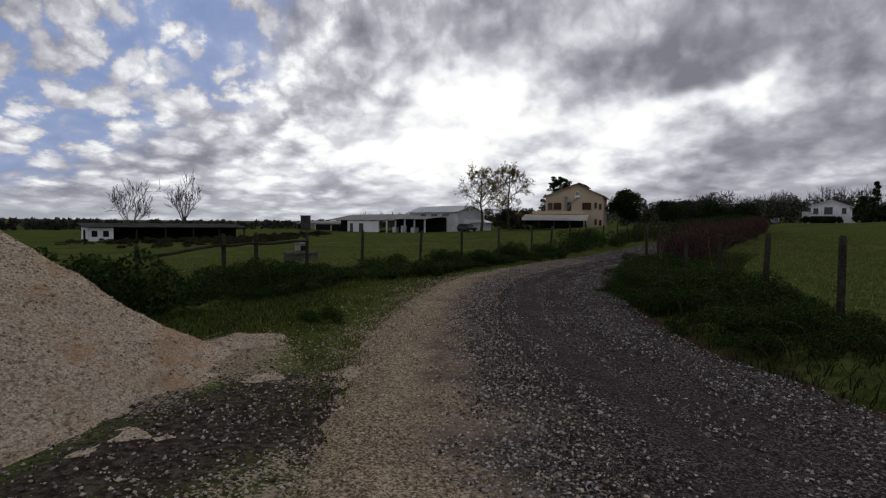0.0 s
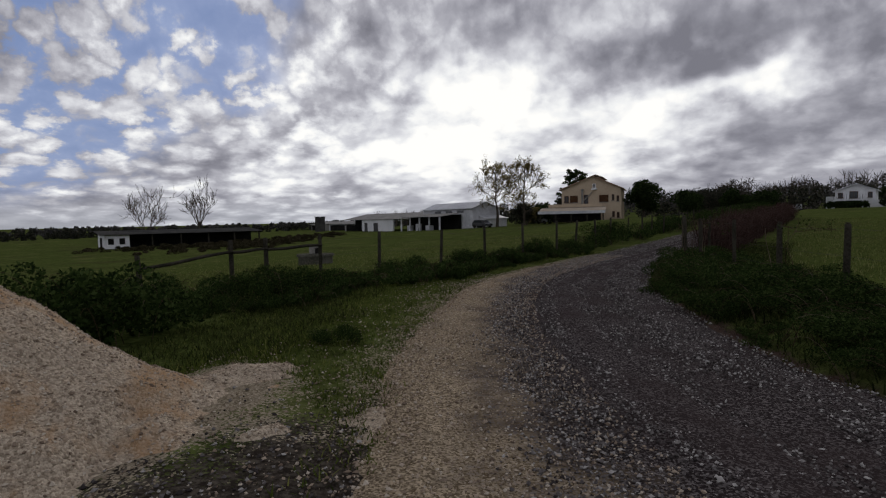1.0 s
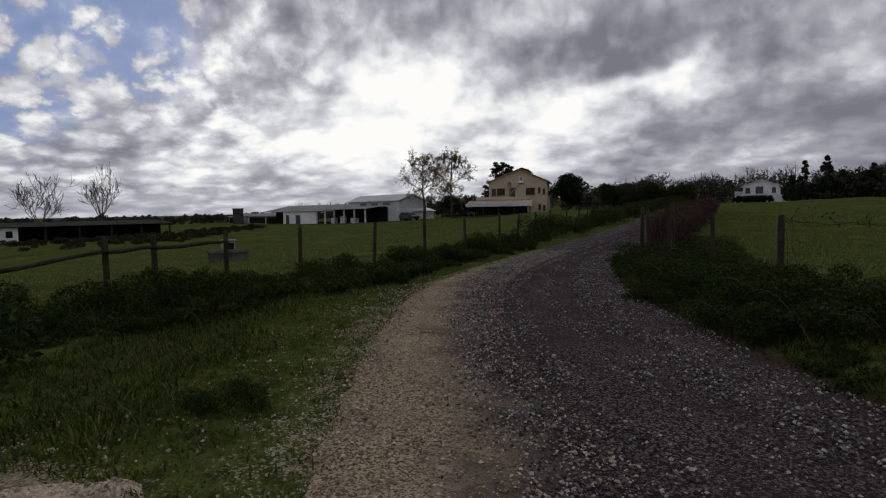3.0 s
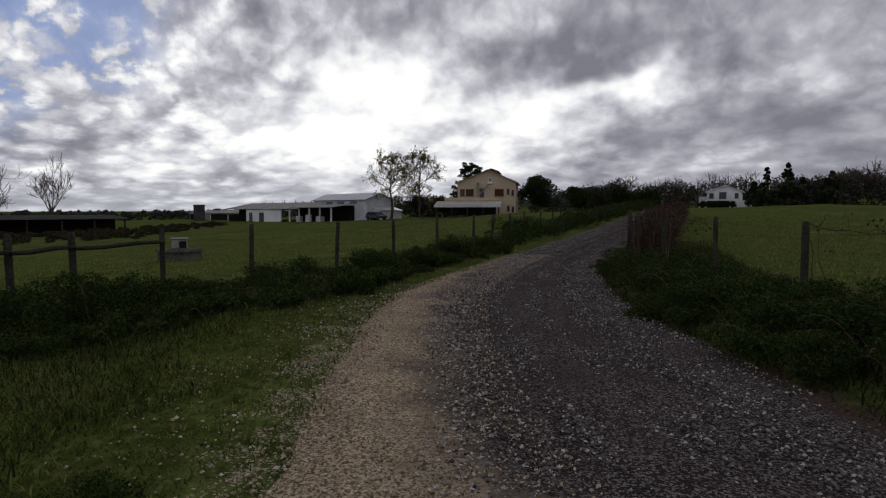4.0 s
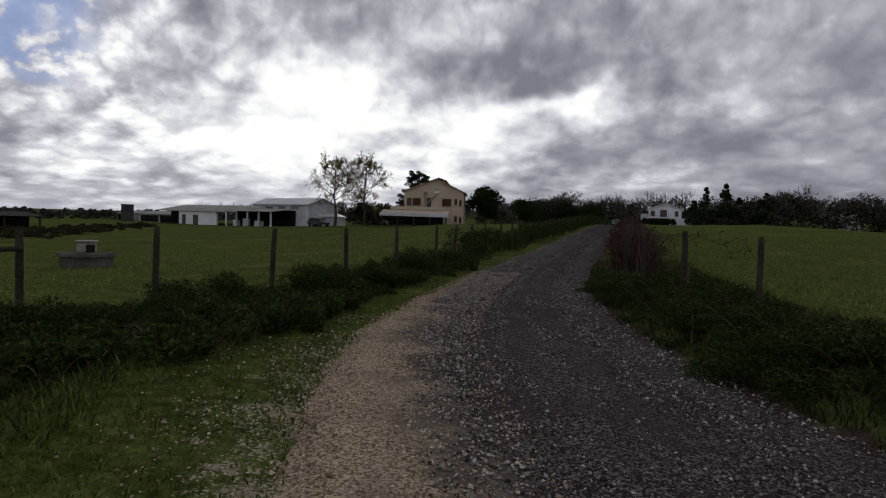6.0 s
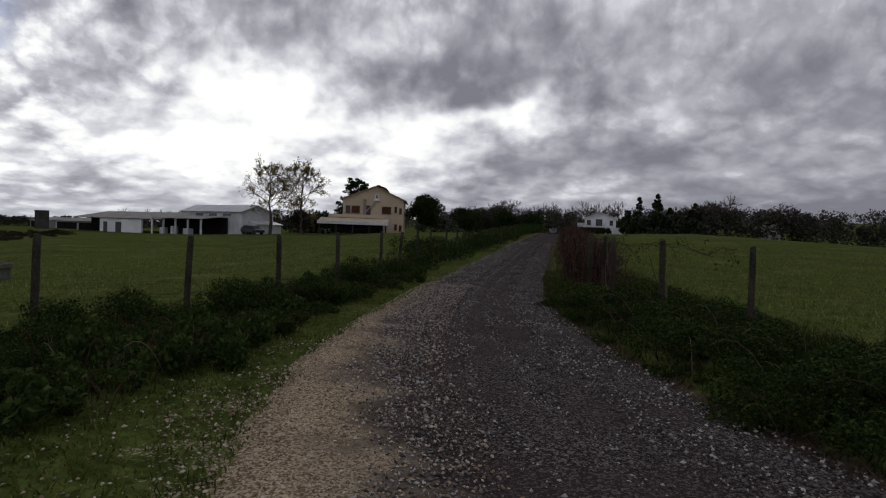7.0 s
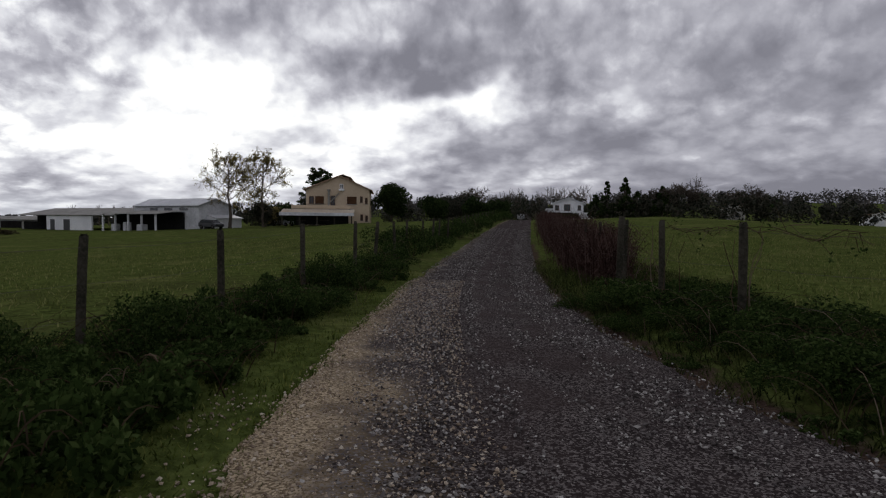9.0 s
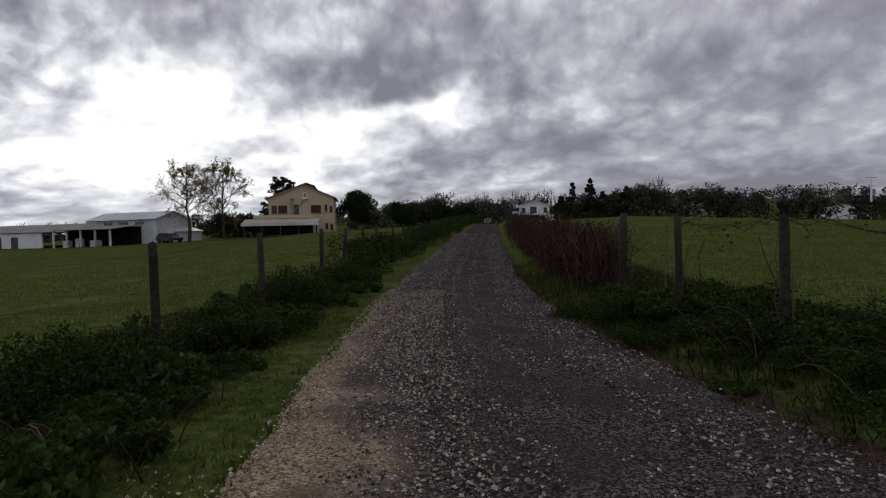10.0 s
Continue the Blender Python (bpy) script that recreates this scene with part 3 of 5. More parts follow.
def barns():
    ox, oy = -57.8, 96.0
    g = ground_z(ox - 8, oy + 4) - 0.3
    b = thing("barn", ox + 3.3, oy - 1.36, g, -22.2, "tall white gabled farm barn with a pale sheet roof", "barn")
    part("wall", prism(bmesh.new(), [(0, 0), (6.4, 0), (6.4, 4.0), (3.0, 5.5), (0, 4.35)], 0, 17.7), M["whitewall"], b).matrix_local = Matrix(((0, -1, 0, 0), (1, 0, 0, 0), (0, 0, 1, 0), (0, 0, 0, 1)))
    bm = bmesh.new()
    corrugate(bm, -17.9, 0.3, -0.4, 4.25, 3.0, 5.55, 0.5)
    corrugate(bm, -17.9, 0.3, 6.8, 3.9, 3.0, 5.55, 0.5)
    part("roof", bm, M["sheet"], b)
    for x in (-12, -8, -4):
        box_part("window", (x - 1.1, x + 1.1, -0.05, 0.02, 3.5, 3.95), M["glass"], b)
    for y, w in ((1.5, 1.3), (3.4, 0.9), (5.2, 1.0)):
        box_part("gable_door", (-0.01, 0.05, y - w / 2, y + w / 2, 0, 2.1), M["eternit"] if y > 3 else M["grate"], b)
    an = thing("annex", ox + 3.9, oy + 1.6, g, -22.2, "low white annex built against the barn gable", "annex")
    part("wall", prism(bmesh.new(), [(0, 0), (2.6, 0), (2.6, 2.3), (0, 2.9)], -1.5, 3.5), M["white"], an)
    part("roof", prism(bmesh.new(), [(-0.1, 2.92), (2.9, 2.24), (2.9, 2.34), (-0.1, 3.02)], -1.7, 3.7), M["sheet"], an)
    box_part("annex_door", (0.3, 1.1, -1.55, -1.49, 0, 2.0), M["grate"], an)
    box_part("annex_window", (1.5, 2.2, -1.54, -1.49, 1.0, 1.7), M["glass"], an)
    l = thing("lean_to", ox, oy, g, -22.2, "open-fronted lean-to shed with a back wall blackened as shade", "shed")
    part("roof", corrugate(bmesh.new(), -15.4, 0.1, -5.2, 2.85, -0.45, 3.45, 0.5), M["eternit"], l)
    # Back wall coloured near black to paint the shade under the roof.
    box_part("back_wall", (-15.3, 0.0, -0.35, -0.10, 0, 3.2), M["dark"], l)
    for i in range(5):
        x = -15.1 + i * 3.7
        box_part("post", (x - 0.12, x + 0.12, -5.0, -4.76, 0, 2.85), M["whitewall"] if i != 0 else M["white"], l)
    for x, w, h in ((-13.6, 1.1, 1.2), (-10.2, 0.9, 1.5), (-6.0, 1.6, 1.2)):
        t = thing("stored_tank", *(l.matrix_world @ Vector((x, -3.6, 0))), -22.2, "white plastic tank stored under a lean-to roof", "tank", "tanks under the lean-to")
        bm = box(bmesh.new(), -w / 2, w / 2, -0.5, 0.5, 0, h, 0.08)
        part("body", bm, M["whitewall"], t)
        box_part("lid", (-0.25, 0.25, -0.25, 0.25, h, h + 0.08), M["grate"], t)
    s = thing("long_shed", ox, oy, g - 0.15, -22.2, "long low white shed with a shallow grey roof", "shed")
    part("roof", corrugate(bmesh.new(), -50, -15.5, -3.2, 2.75, 4.0, 4.2, 0.5), M["eternit"], s)
    part("rear_roof", corrugate(bmesh.new(), -50, -15.5, 10.5, 2.6, 4.0, 4.2, 0.5), M["eternit"], s)
    box_part("front_wall", (-38.5, -22.6, -2.9, -2.7, 0, 2.75), M["white"], s)
    # Two black sheets paint the shade of the open bays.
    box_part("bay_shade_sheet", (-22.4, -15.6, 1.2, 1.4, 0, 3.1), M["dark"], s)
    box_part("end_bay_shade_sheet", (-49.8, -38.7, 0.5, 0.7, 0, 2.9), M["dark"], s)
    box_part("corner_post", (-22.6, -22.3, -3.0, -2.7, 0, 2.75), M["white"], s)
    for x, w in ((-36.2, 1.6), (-31.0, 2.2)):
        box_part("shed_door", (x - w / 2, x + w / 2, -2.95, -2.89, 0, 2.0), M["grate"], s)
    bl = thing("chimney_block", -123.5, 121.5, ground_z(-123.5, 121.5) - 0.5, -20, "small dark rooftop block beside low sheds", "chimney")
    box_part("shaft", (-1.1, 1.1, -1.1, 1.1, 0, 4.6), M["tarred"], bl, "", 0.06)
    box_part("cap", (-1.2, 1.2, -1.2, 1.2, 4.6, 4.8), M["tarred"], bl, "", 0.04)
    for i, (x, y, ln) in enumerate(((-104, 116, 14), (-122, 128, 18), (-140, 136, 16))):
        q = thing("low_shed", x, y, ground_z(x, y) - 0.4, -20 - 4 * i, "low dark farm shed with a shallow sheet roof", "shed", "low sheds by the barns")
        box_part("wall", (-ln / 2, ln / 2, 0, 5, 0, 2.3), M["whitewall"] if i == 1 else M["eternit"], q)
        part("roof", corrugate(bmesh.new(), -ln / 2 - 0.3, ln / 2 + 0.3, -0.5, 2.3, 5.4, 3.2, 0.6), M["eternit"], q)
        # Black panel on the wall stands for a shaded opening; none is cut.
        box_part("opening_shade", (-ln / 2 + 1, ln / 2 - 3, -0.06, 0.0, 0, 2.0), M["dark"], q)
    st = thing("stable", -87, 44, -2.35, 73, "long dark open stable with a white end room", "stable")
    part("roof", corrugate(bmesh.new(), -0.6, 24, -0.6, 2.35, 6.0, 2.9, 0.5), M["tarred"], st)
    box_part("end_room", (0, 3.4, 0, 5.6, 0, 2.3), M["white"], st)
    # Black panels paint the shade behind the windows and door.
    for x in (0.9, 2.4):
        box_part("end_window", (x - 0.38, x + 0.38, -0.04, 0.02, 0.9, 1.8), M["dark"], st)
    box_part("side_door", (-0.03, 0.02, 1.8, 3.6, 0, 1.9), M["dark"], st)
    # Near-black back wall paints the shade inside the stable.
    box_part("back_wall", (3.5, 23.8, 5.0, 5.3, 0, 2.7), M["dark"], st)
    for i in range(5):
        x = 6.5 + i * 4.2
        box_part("post", (x - 0.1, x + 0.1, -0.3, -0.1, 0, 2.35), M["post"], st)


def white_house():
    x, y = 3.9, 131.0
    h = thing("white_house", x, y, ground_z(x, y) - 0.3, -4, "small white two-storey house with a low gable", "house")
    W, E, A = 3.0, 3.5, 4.7
    part("wall", prism(bmesh.new(), [(-W, 0), (W, 0), (W, E), (0.2, A - 0.1), (-W, E)], 0, 9), M["white"], h)
    bm = bmesh.new()
    tiled_roof(bm, -W - 0.4, E - 0.12, 0.2, A - 0.05, -0.3, 9.3)
    tiled_roof(bm, W + 0.4, E - 0.14, 0.2, A - 0.05, -0.3, 9.3)
    part("roof", bm, M["sheet"], h)
    window(h, "window", -0.2, 2.1, 1.3, 1.3, 0, M["shutter"], M["glass"])
    window(h, "window", -2.2, 2.2, 0.8, 1.0, 0, M["shutter"], M["glass"])
    window(h, "window", 2.2, 2.2, 0.7, 1.0, 0, M["shutter"], M["glass"])
    box_part("balcony", (-3.2, 1.2, -1.2, 0, 1.75, 2.0), M["white"], h)
    # Thin black sheet stands in for the porch shade below the balcony.
    box_part("porch_shade_sheet", (-3.0, 1.0, -0.05, 0.0, 0.1, 1.7), M["dark"], h)
    for i in range(12):
        q = -3.15 + i * 0.39
        box_part("baluster", (q, q + 0.05, -1.18, -1.13, 2.0, 2.8), M["grate"], h)
    box_part("side_wing", (-4.6, -W - 0.01, 1.8, 6, 0, 2.6), M["whitewall"], h, "grey side wing")
    box_part("garage", (W - 0.6, W + 2.0, -4.0, -0.4, 0, 1.7), M["white"], h, "low white garage block")
    for (px, py, w, d, hh, mat) in ((41, 152, 5, 5, 4.5, "concrete"), (67, 140, 9, 6, 3.4, "white")):
        q = thing("far_cottage", px, py, ground_z(px, py) - 0.3, -22, "small pale cottage among dark trees", "house", "cottages across the field")
        part("wall", prism(bmesh.new(), [(-w / 2, 0), (w / 2, 0), (w / 2, hh - 1), (0, hh), (-w / 2, hh - 1)], 0, d), M[mat], q)
        bm = bmesh.new()
        roof_slab(bm, -w / 2 - 0.3, hh - 1.1, 0, hh + 0.02, -0.2, d + 0.2, 0.12)
        roof_slab(bm, w / 2 + 0.3, hh - 1.1, 0, hh + 0.02, -0.2, d + 0.2, 0.12)
        part("roof", bm, M["tile"], q)
        window(q, "window", -w / 4, 1.2, 0.8, 1.0, 0, M["grate"], M["glass"])
        window(q, "window", w / 4, 1.2, 0.8, 1.0, 0, M["grate"], M["glass"])


farmhouse()
barns()
white_house()


def parked_car(x, y, rz, paint, label):
    c = thing("parked_car", x, y, ground_z(x, y), rz, label, "car")
    bm = bmesh.new()
    prism(bm, [(-2.0, 0.35), (2.0, 0.35), (2.05, 0.7), (1.3, 0.92), (0.75, 1.42), (-1.2, 1.46), (-1.95, 0.95)], -0.82, 0.82)
    bmesh.ops.bevel(bm, geom=bm.edges[:], offset=0.07, segments=2, affect="EDGES", clamp_overlap=True)
    part("body", bm, paint, c)
    for s in (-1, 1):
        part("side_window", prism(bmesh.new(), [(-1.5, 0.95), (1.0, 0.95), (0.68, 1.34), (-1.1, 1.38)], s * 0.81, s * 0.845), M["glass"], c)
    part("windscreen", prism(bmesh.new(), [(1.25, 0.95), (1.29, 0.96), (0.83, 1.36), (0.79, 1.35)], -0.68, 0.68), M["glass"], c)
    for wx in (-1.3, 1.3):
        for s in (-1, 1):
            bmw = bmesh.new()
            bmesh.ops.create_cone(bmw, cap_ends=True, segments=14, radius1=0.32, radius2=0.32, depth=0.2, matrix=Matrix.Translation((wx, s * 0.74, 0.32)) @ Matrix.Rotation(math.pi / 2, 4, "X"))
            tyre = part("wheel", bmw, M["rubber"], c)
            bmw = bmesh.new()
            bmesh.ops.create_cone(bmw, cap_ends=True, segments=10, radius1=0.19, radius2=0.17, depth=0.03, matrix=Matrix.Translation((wx, s * 0.85, 0.32)) @ Matrix.Rotation(math.pi / 2, 4, "X"))
            part("rim", bmw, M["wire"], tyre)
    for s in (-0.55, 0.55):
        box_part("headlight", (2.0, 2.06, s - 0.17, s + 0.17, 0.6, 0.74), M["glass"], c)
    return c


parked_car(-6.2, 150, 92, M["carpaint"], "small pale car standing far along the track")
parked_car(-51.5, 93, -20, M["darkpaint"], "dark car parked beside the white barn")
parked_car(-43.5, 101, -15, M["carpaint"], "pale van parked among shrubs by the farmhouse")


def well():
    x, y = -19.0, 22.4
    c = thing("well", x, y, ground_z(x, y) - 0.20, 48, "round concrete well base with a whitewashed hatch box", "well")
    bm = bmesh.new()
    bmesh.ops.create_cone(bm, cap_ends=True, segments=28, radius1=0.86, radius2=0.86, depth=0.95, matrix=Matrix.Translation((0, 0, 0.15)))
    part("base_ring", bm, M["mossy"], c)
    bm = bmesh.new()
    bmesh.ops.create_cone(bm, cap_ends=True, segments=28, radius1=0.95, radius2=0.93, depth=0.12, matrix=Matrix.Translation((0, 0, 0.68)))
    part("cover_slab", bm, M["mossy"], c)
    bx = box_part("hatch_box", (-0.31, 0.31, -0.28, 0.28, 0.74, 1.12), M["concrete"], c, "", 0.03)
    # Black plate paints the shade of an opening in the box.
    box_part("hatch", (-0.02, 0.26, -0.305, -0.275, 0.76, 1.04), M["dark"], bx)
    box_part("lid", (-0.36, 0.36, -0.33, 0.33, 1.12, 1.18), M["concrete"], bx, "", 0.02)


well()


# ---- vegetation ----
def leaf_cloud(rng, centres, radii, count, size, squash=1.0, tilt=1.0):
    """Many small two-triangle leaves scattered through soft clumps: arrays of vertices and faces."""
    centres, radii = np.asarray(centres, float), np.asarray(radii, float)
    pick = rng.integers(0, len(centres), count)
    d = rng.normal(size=(count, 3))
    d /= np.linalg.norm(d, axis=1)[:, None]
    rad = radii[pick] * rng.uniform(0.25, 1.0, count) ** 0.45
    p = centres[pick] + d * rad[:, None] * np.array([1, 1, squash])
    a = rng.normal(size=(count, 3))
    a /= np.linalg.norm(a, axis=1)[:, None]
    b = np.cross(a, rng.normal(size=(count, 3)))
    b /= np.linalg.norm(b, axis=1)[:, None]
    s = size * rng.uniform(0.55, 1.35, count)
    a, b = a * s[:, None], b * (s * 0.55)[:, None]
    v = np.stack([p - a, p + b, p + a, p - b], axis=1).reshape(-1, 3)
    f = np.arange(count * 4).reshape(-1, 4)
    return v, f


def sway(rng, k):
    return Vector(rng.normal(size=3) * k)


def branch_paths(rng, start, direction, length, radius, depth, spread, up, out, tips, kids=(3, 4)):
    """A limb and the smaller limbs that fork from it."""
    pts, p, d = [], Vector(start), Vector(direction).normalized()
    n = 4
    for i in range(n + 1):
        pts.append((p.copy(), radius * (1 - 0.55 * i / n)))
        d = (d + sway(rng, 0.10) + Vector((0, 0, up * 0.12))).normalized()
        p = p + d * (length / n)
    out.append(pts)
    if depth == 0:
        tips.append(pts[-1][0])
        return
    for j in range(rng.integers(kids[0], kids[1] + 1)):
        i = rng.integers(2, n + 1)
        q, r = pts[i]
        e = (d + sway(rng, spread) + Vector((0, 0, up * 0.25))).normalized()
        branch_paths(rng, q, e, length * rng.uniform(0.55, 0.8), r * 0.62, depth - 1, spread, up, out, tips, kids)
    tips.append(pts[-1][0])


def bare_tree(name, x, y, height, seed, label, leaves=0, depth=3, spread=0.55, fork=0.28, group="", width=0.75, leader=False):
    """A leafless tree: a trunk, limbs that fork again and again, and a crown of the given width over height."""
    rng = np.random.default_rng(seed)
    e = thing(name, x, y, ground_z(x, y) - 0.1, 0, label, "tree", group)
    out, tips = [], []
    trunk = [((0, 0, 0), height * 0.024), ((0.006 * height * rng.normal(), 0, height * fork * 0.5), height * 0.019), ((0.0, 0.0, height * fork), height * 0.016)]
    if leader:                                  # upright crown: limbs leave a tall middle stem all the way up
        fork = fork * 0.85
        stem = [((0, 0, height * fork), height * 0.016)] + [((rng.normal() * 0.012 * height, rng.normal() * 0.012 * height, height * (fork + (0.93 - fork) * t)), height * 0.016 * (1 - 0.8 * t)) for t in (0.25, 0.5, 0.75, 1.0)]
        out.append(stem)
        tips.append(Vector(stem[-1][0]))
        for i in range(17):
            t = i / 16
            z = height * (fork + (0.85 - fork) * t)
            a = i * 2.4 + rng.uniform(-0.4, 0.4)
            ln = height * 0.23 * (0.22 + 0.95 * math.sin(math.pi * (0.18 + 0.76 * t)))
            branch_paths(rng, (0, 0, z), Vector((math.cos(a) * 0.9, math.sin(a) * 0.9, 0.30 + 0.7 * t)), ln, height * 0.0065, depth - 1, 0.6, 0.25, out, tips, (3, 4))
    for i in range(0 if leader else 6):
        a = i * 1.05 + rng.uniform(-0.4, 0.4)
        d = Vector((math.cos(a) * spread, math.sin(a) * spread, 1.0 if i else 2.2))
        branch_paths(rng, (0, 0, height * fork * rng.uniform(0.8, 1.0)), d, height * (0.30 if i else 0.38), height * 0.009, depth, spread * 0.9, 0.75, out, tips)
    zmax = max(t.z for t in tips)
    rad = sorted(math.hypot(t.x, t.y) for t in tips)[int(len(tips) * 0.95)]
    kx, f0 = width * height * 0.5 / rad, height * fork
    kz = (height - f0) / (zmax - f0)

    def sc(p):
        return (p[0] * kx, p[1] * kx, f0 + (p[2] - f0) * kz if p[2] > f0 else p[2])
    tv, tf = tube_arrays([trunk], 8)
    mesh_ob("trunk", tv, tf, M["bark"], e)
    out = [[(sc(p), max(r, 0.022 if leader else 0.032)) for p, r in path] for path in out]
    bv, bf = tube_arrays(out, 3)
    tagged(mesh_ob("branch_work", bv, bf, M["bark"], e), kind="stuff")
    if leaves:
        c = np.array([sc(t) for t in tips])
        lv, lf = leaf_cloud(rng, c, np.full(len(c), height * 0.022), leaves, 0.095)
        tagged(mesh_ob("foliage", lv, lf, M["autumn"], e), kind="stuff")
    return e


def crown_tree(name, x, y, height, width, seed, label, mat, clumps=40, leaves=9000, size=0.16, shape="round", group="", trunk_h=0.25):
    rng = np.random.default_rng(seed)
    e = thing(name, x, y, ground_z(x, y) - 0.15, 0, label, "tree", group)
    c, r = [], []
    for i in range(clumps):
        if shape == "cone":
            t = rng.uniform(0.08, 0.98)
            w = width * 0.5 * (1 - t) ** 0.8 * rng.uniform(0.5, 1.0)
            a = rng.uniform(0, 6.283)
            c.append((math.cos(a) * w, math.sin(a) * w, height * t))
            r.append(max(0.25, width * 0.16 * (1.15 - t)))
        elif shape == "tier":
            t = rng.uniform(0, 1) ** 0.8
            w = width * 0.5 * (1 - t * 0.6) * rng.uniform(0.2, 1.0)
            a = rng.uniform(0, 6.283)
            c.append((math.cos(a) * w, math.sin(a) * w, height * (0.3 + 0.66 * t) + 0.10 * w))
            r.append(width * rng.uniform(0.045, 0.09))
        else:
            d = rng.normal(size=3)
            d /= np.linalg.norm(d)
            q = rng.uniform(0.45, 0.85)
            c.append((d[0] * width * 0.5 * q, d[1] * width * 0.5 * q, height * (0.56 + 0.40 * d[2] * q)))
            r.append(width * rng.uniform(0.12, 0.22))
    lv, lf = leaf_cloud(rng, c, r, leaves, size, 0.4 if shape == "tier" else 0.85)
    lv[:, 2] = np.maximum(lv[:, 2], 0.15)
    tagged(mesh_ob("crown", lv, lf, mat, e), kind="stuff")
    paths = [[((0, 0, 0), height * 0.035), ((0.05, 0, height * trunk_h), height * 0.028), ((0, 0.03, height * 0.8), height * 0.008)]]
    for i in range(0, clumps, 3):
        q = c[i]
        paths.append([((0, 0, min(q[2] * 0.7, height * 0.5)), height * 0.010), (q, height * 0.004)])
    tv, tf = tube_arrays(paths, 6)
    mesh_ob("trunk", tv, tf, M["bark"], e)
    return e


bare_tree("poplar_tree", -49.3, 94.6, 13.2, 3, "tall poplar with fine twigs and a few last leaves", 6500, 4, 0.5, 0.30, "poplars by the farm", 0.60, True)
bare_tree("poplar_tree", -44.2, 95.6, 12.4, 8, "tall poplar with fine twigs and a few last leaves", 6500, 4, 0.5, 0.22, "poplars by the farm", 0.60, True)
bare_tree("bare_tree", -101, 58, 11.0, 12, "leafless spreading tree behind the stable", 0, 3, 0.7, 0.16, "bare trees behind the stable", 0.80)
bare_tree("bare_tree", -98, 66.5, 13.0, 21, "leafless tree with upswept limbs behind the stable", 0, 3, 0.6, 0.26, "bare trees behind the stable", 0.50)
crown_tree("cedar_tree", -41.2, 112, 10.4, 9.5, 5, "dark layered cedar behind the farmhouse", M["evergreen"], 110, 8000, 0.17, "tier")
crown_tree("evergreen_oak", -25.7, 103.5, 6.9, 6.2, 6, "dense dark evergreen oak beside the farmhouse", M["evergreen"], 46, 10000, 0.17)
for i, (x, y, hgt, wd) in enumerate(((-18.5, 103, 4.6, 5), (-15.3, 112, 4.8, 6.5), (-12.2, 108, 4.2, 5), (-45.5, 99, 4.3, 6.5), (-41.5, 99.5, 3.8, 5.5), (-37.9, 100, 5.2, 5), (-9.6, 124, 4.6, 6), (-20, 118, 5.0, 7))):
    crown_tree("shrub_tree", x, y, hgt, wd, 40 + i, "bushy dark tree at the edge of a field", M["evergreen"] if i % 2 == 0 else M["farwood"], 30, 5000, 0.16, group="bushy trees by the farm")
for i, (x, y, hgt, wd) in enumerate(((10.2, 119, 6.8, 4.0), (13.3, 119, 7.4, 4.8), (8.6, 124, 5.0, 4), (15.8, 121, 5.0, 4.6), (19.5, 118, 5.6, 5.0))):
    crown_tree("conifer", x, y, hgt, wd, 60 + i, "dark conifer at the far edge of the field", M["evergreen"], 40, 5000, 0.15, "cone", "conifers across the field")
bare_tree("bare_tree", 25.5, 121, 8.2, 31, "wide leafless tree above a dark hedgerow", 0, 4, 0.75, 0.2, "bare trees across the field", 1.0)
bare_tree("bare_tree", 20.6, 119, 6.4, 32, "leafless tree above a dark hedgerow", 0, 4, 0.6, 0.25, "bare trees across the field", 1.0)
bare_tree("bare_tree", 33.5, 118, 6.6, 33, "leafless tree above a dark hedgerow", 0, 4, 0.6, 0.25, "bare trees across the field", 1.0)
bare_tree("bare_tree", -16.0, 128, 7.4, 34, "leafless tree beyond the track", 0, 4, 0.7, 0.2, "bare trees across the field", 1.0)


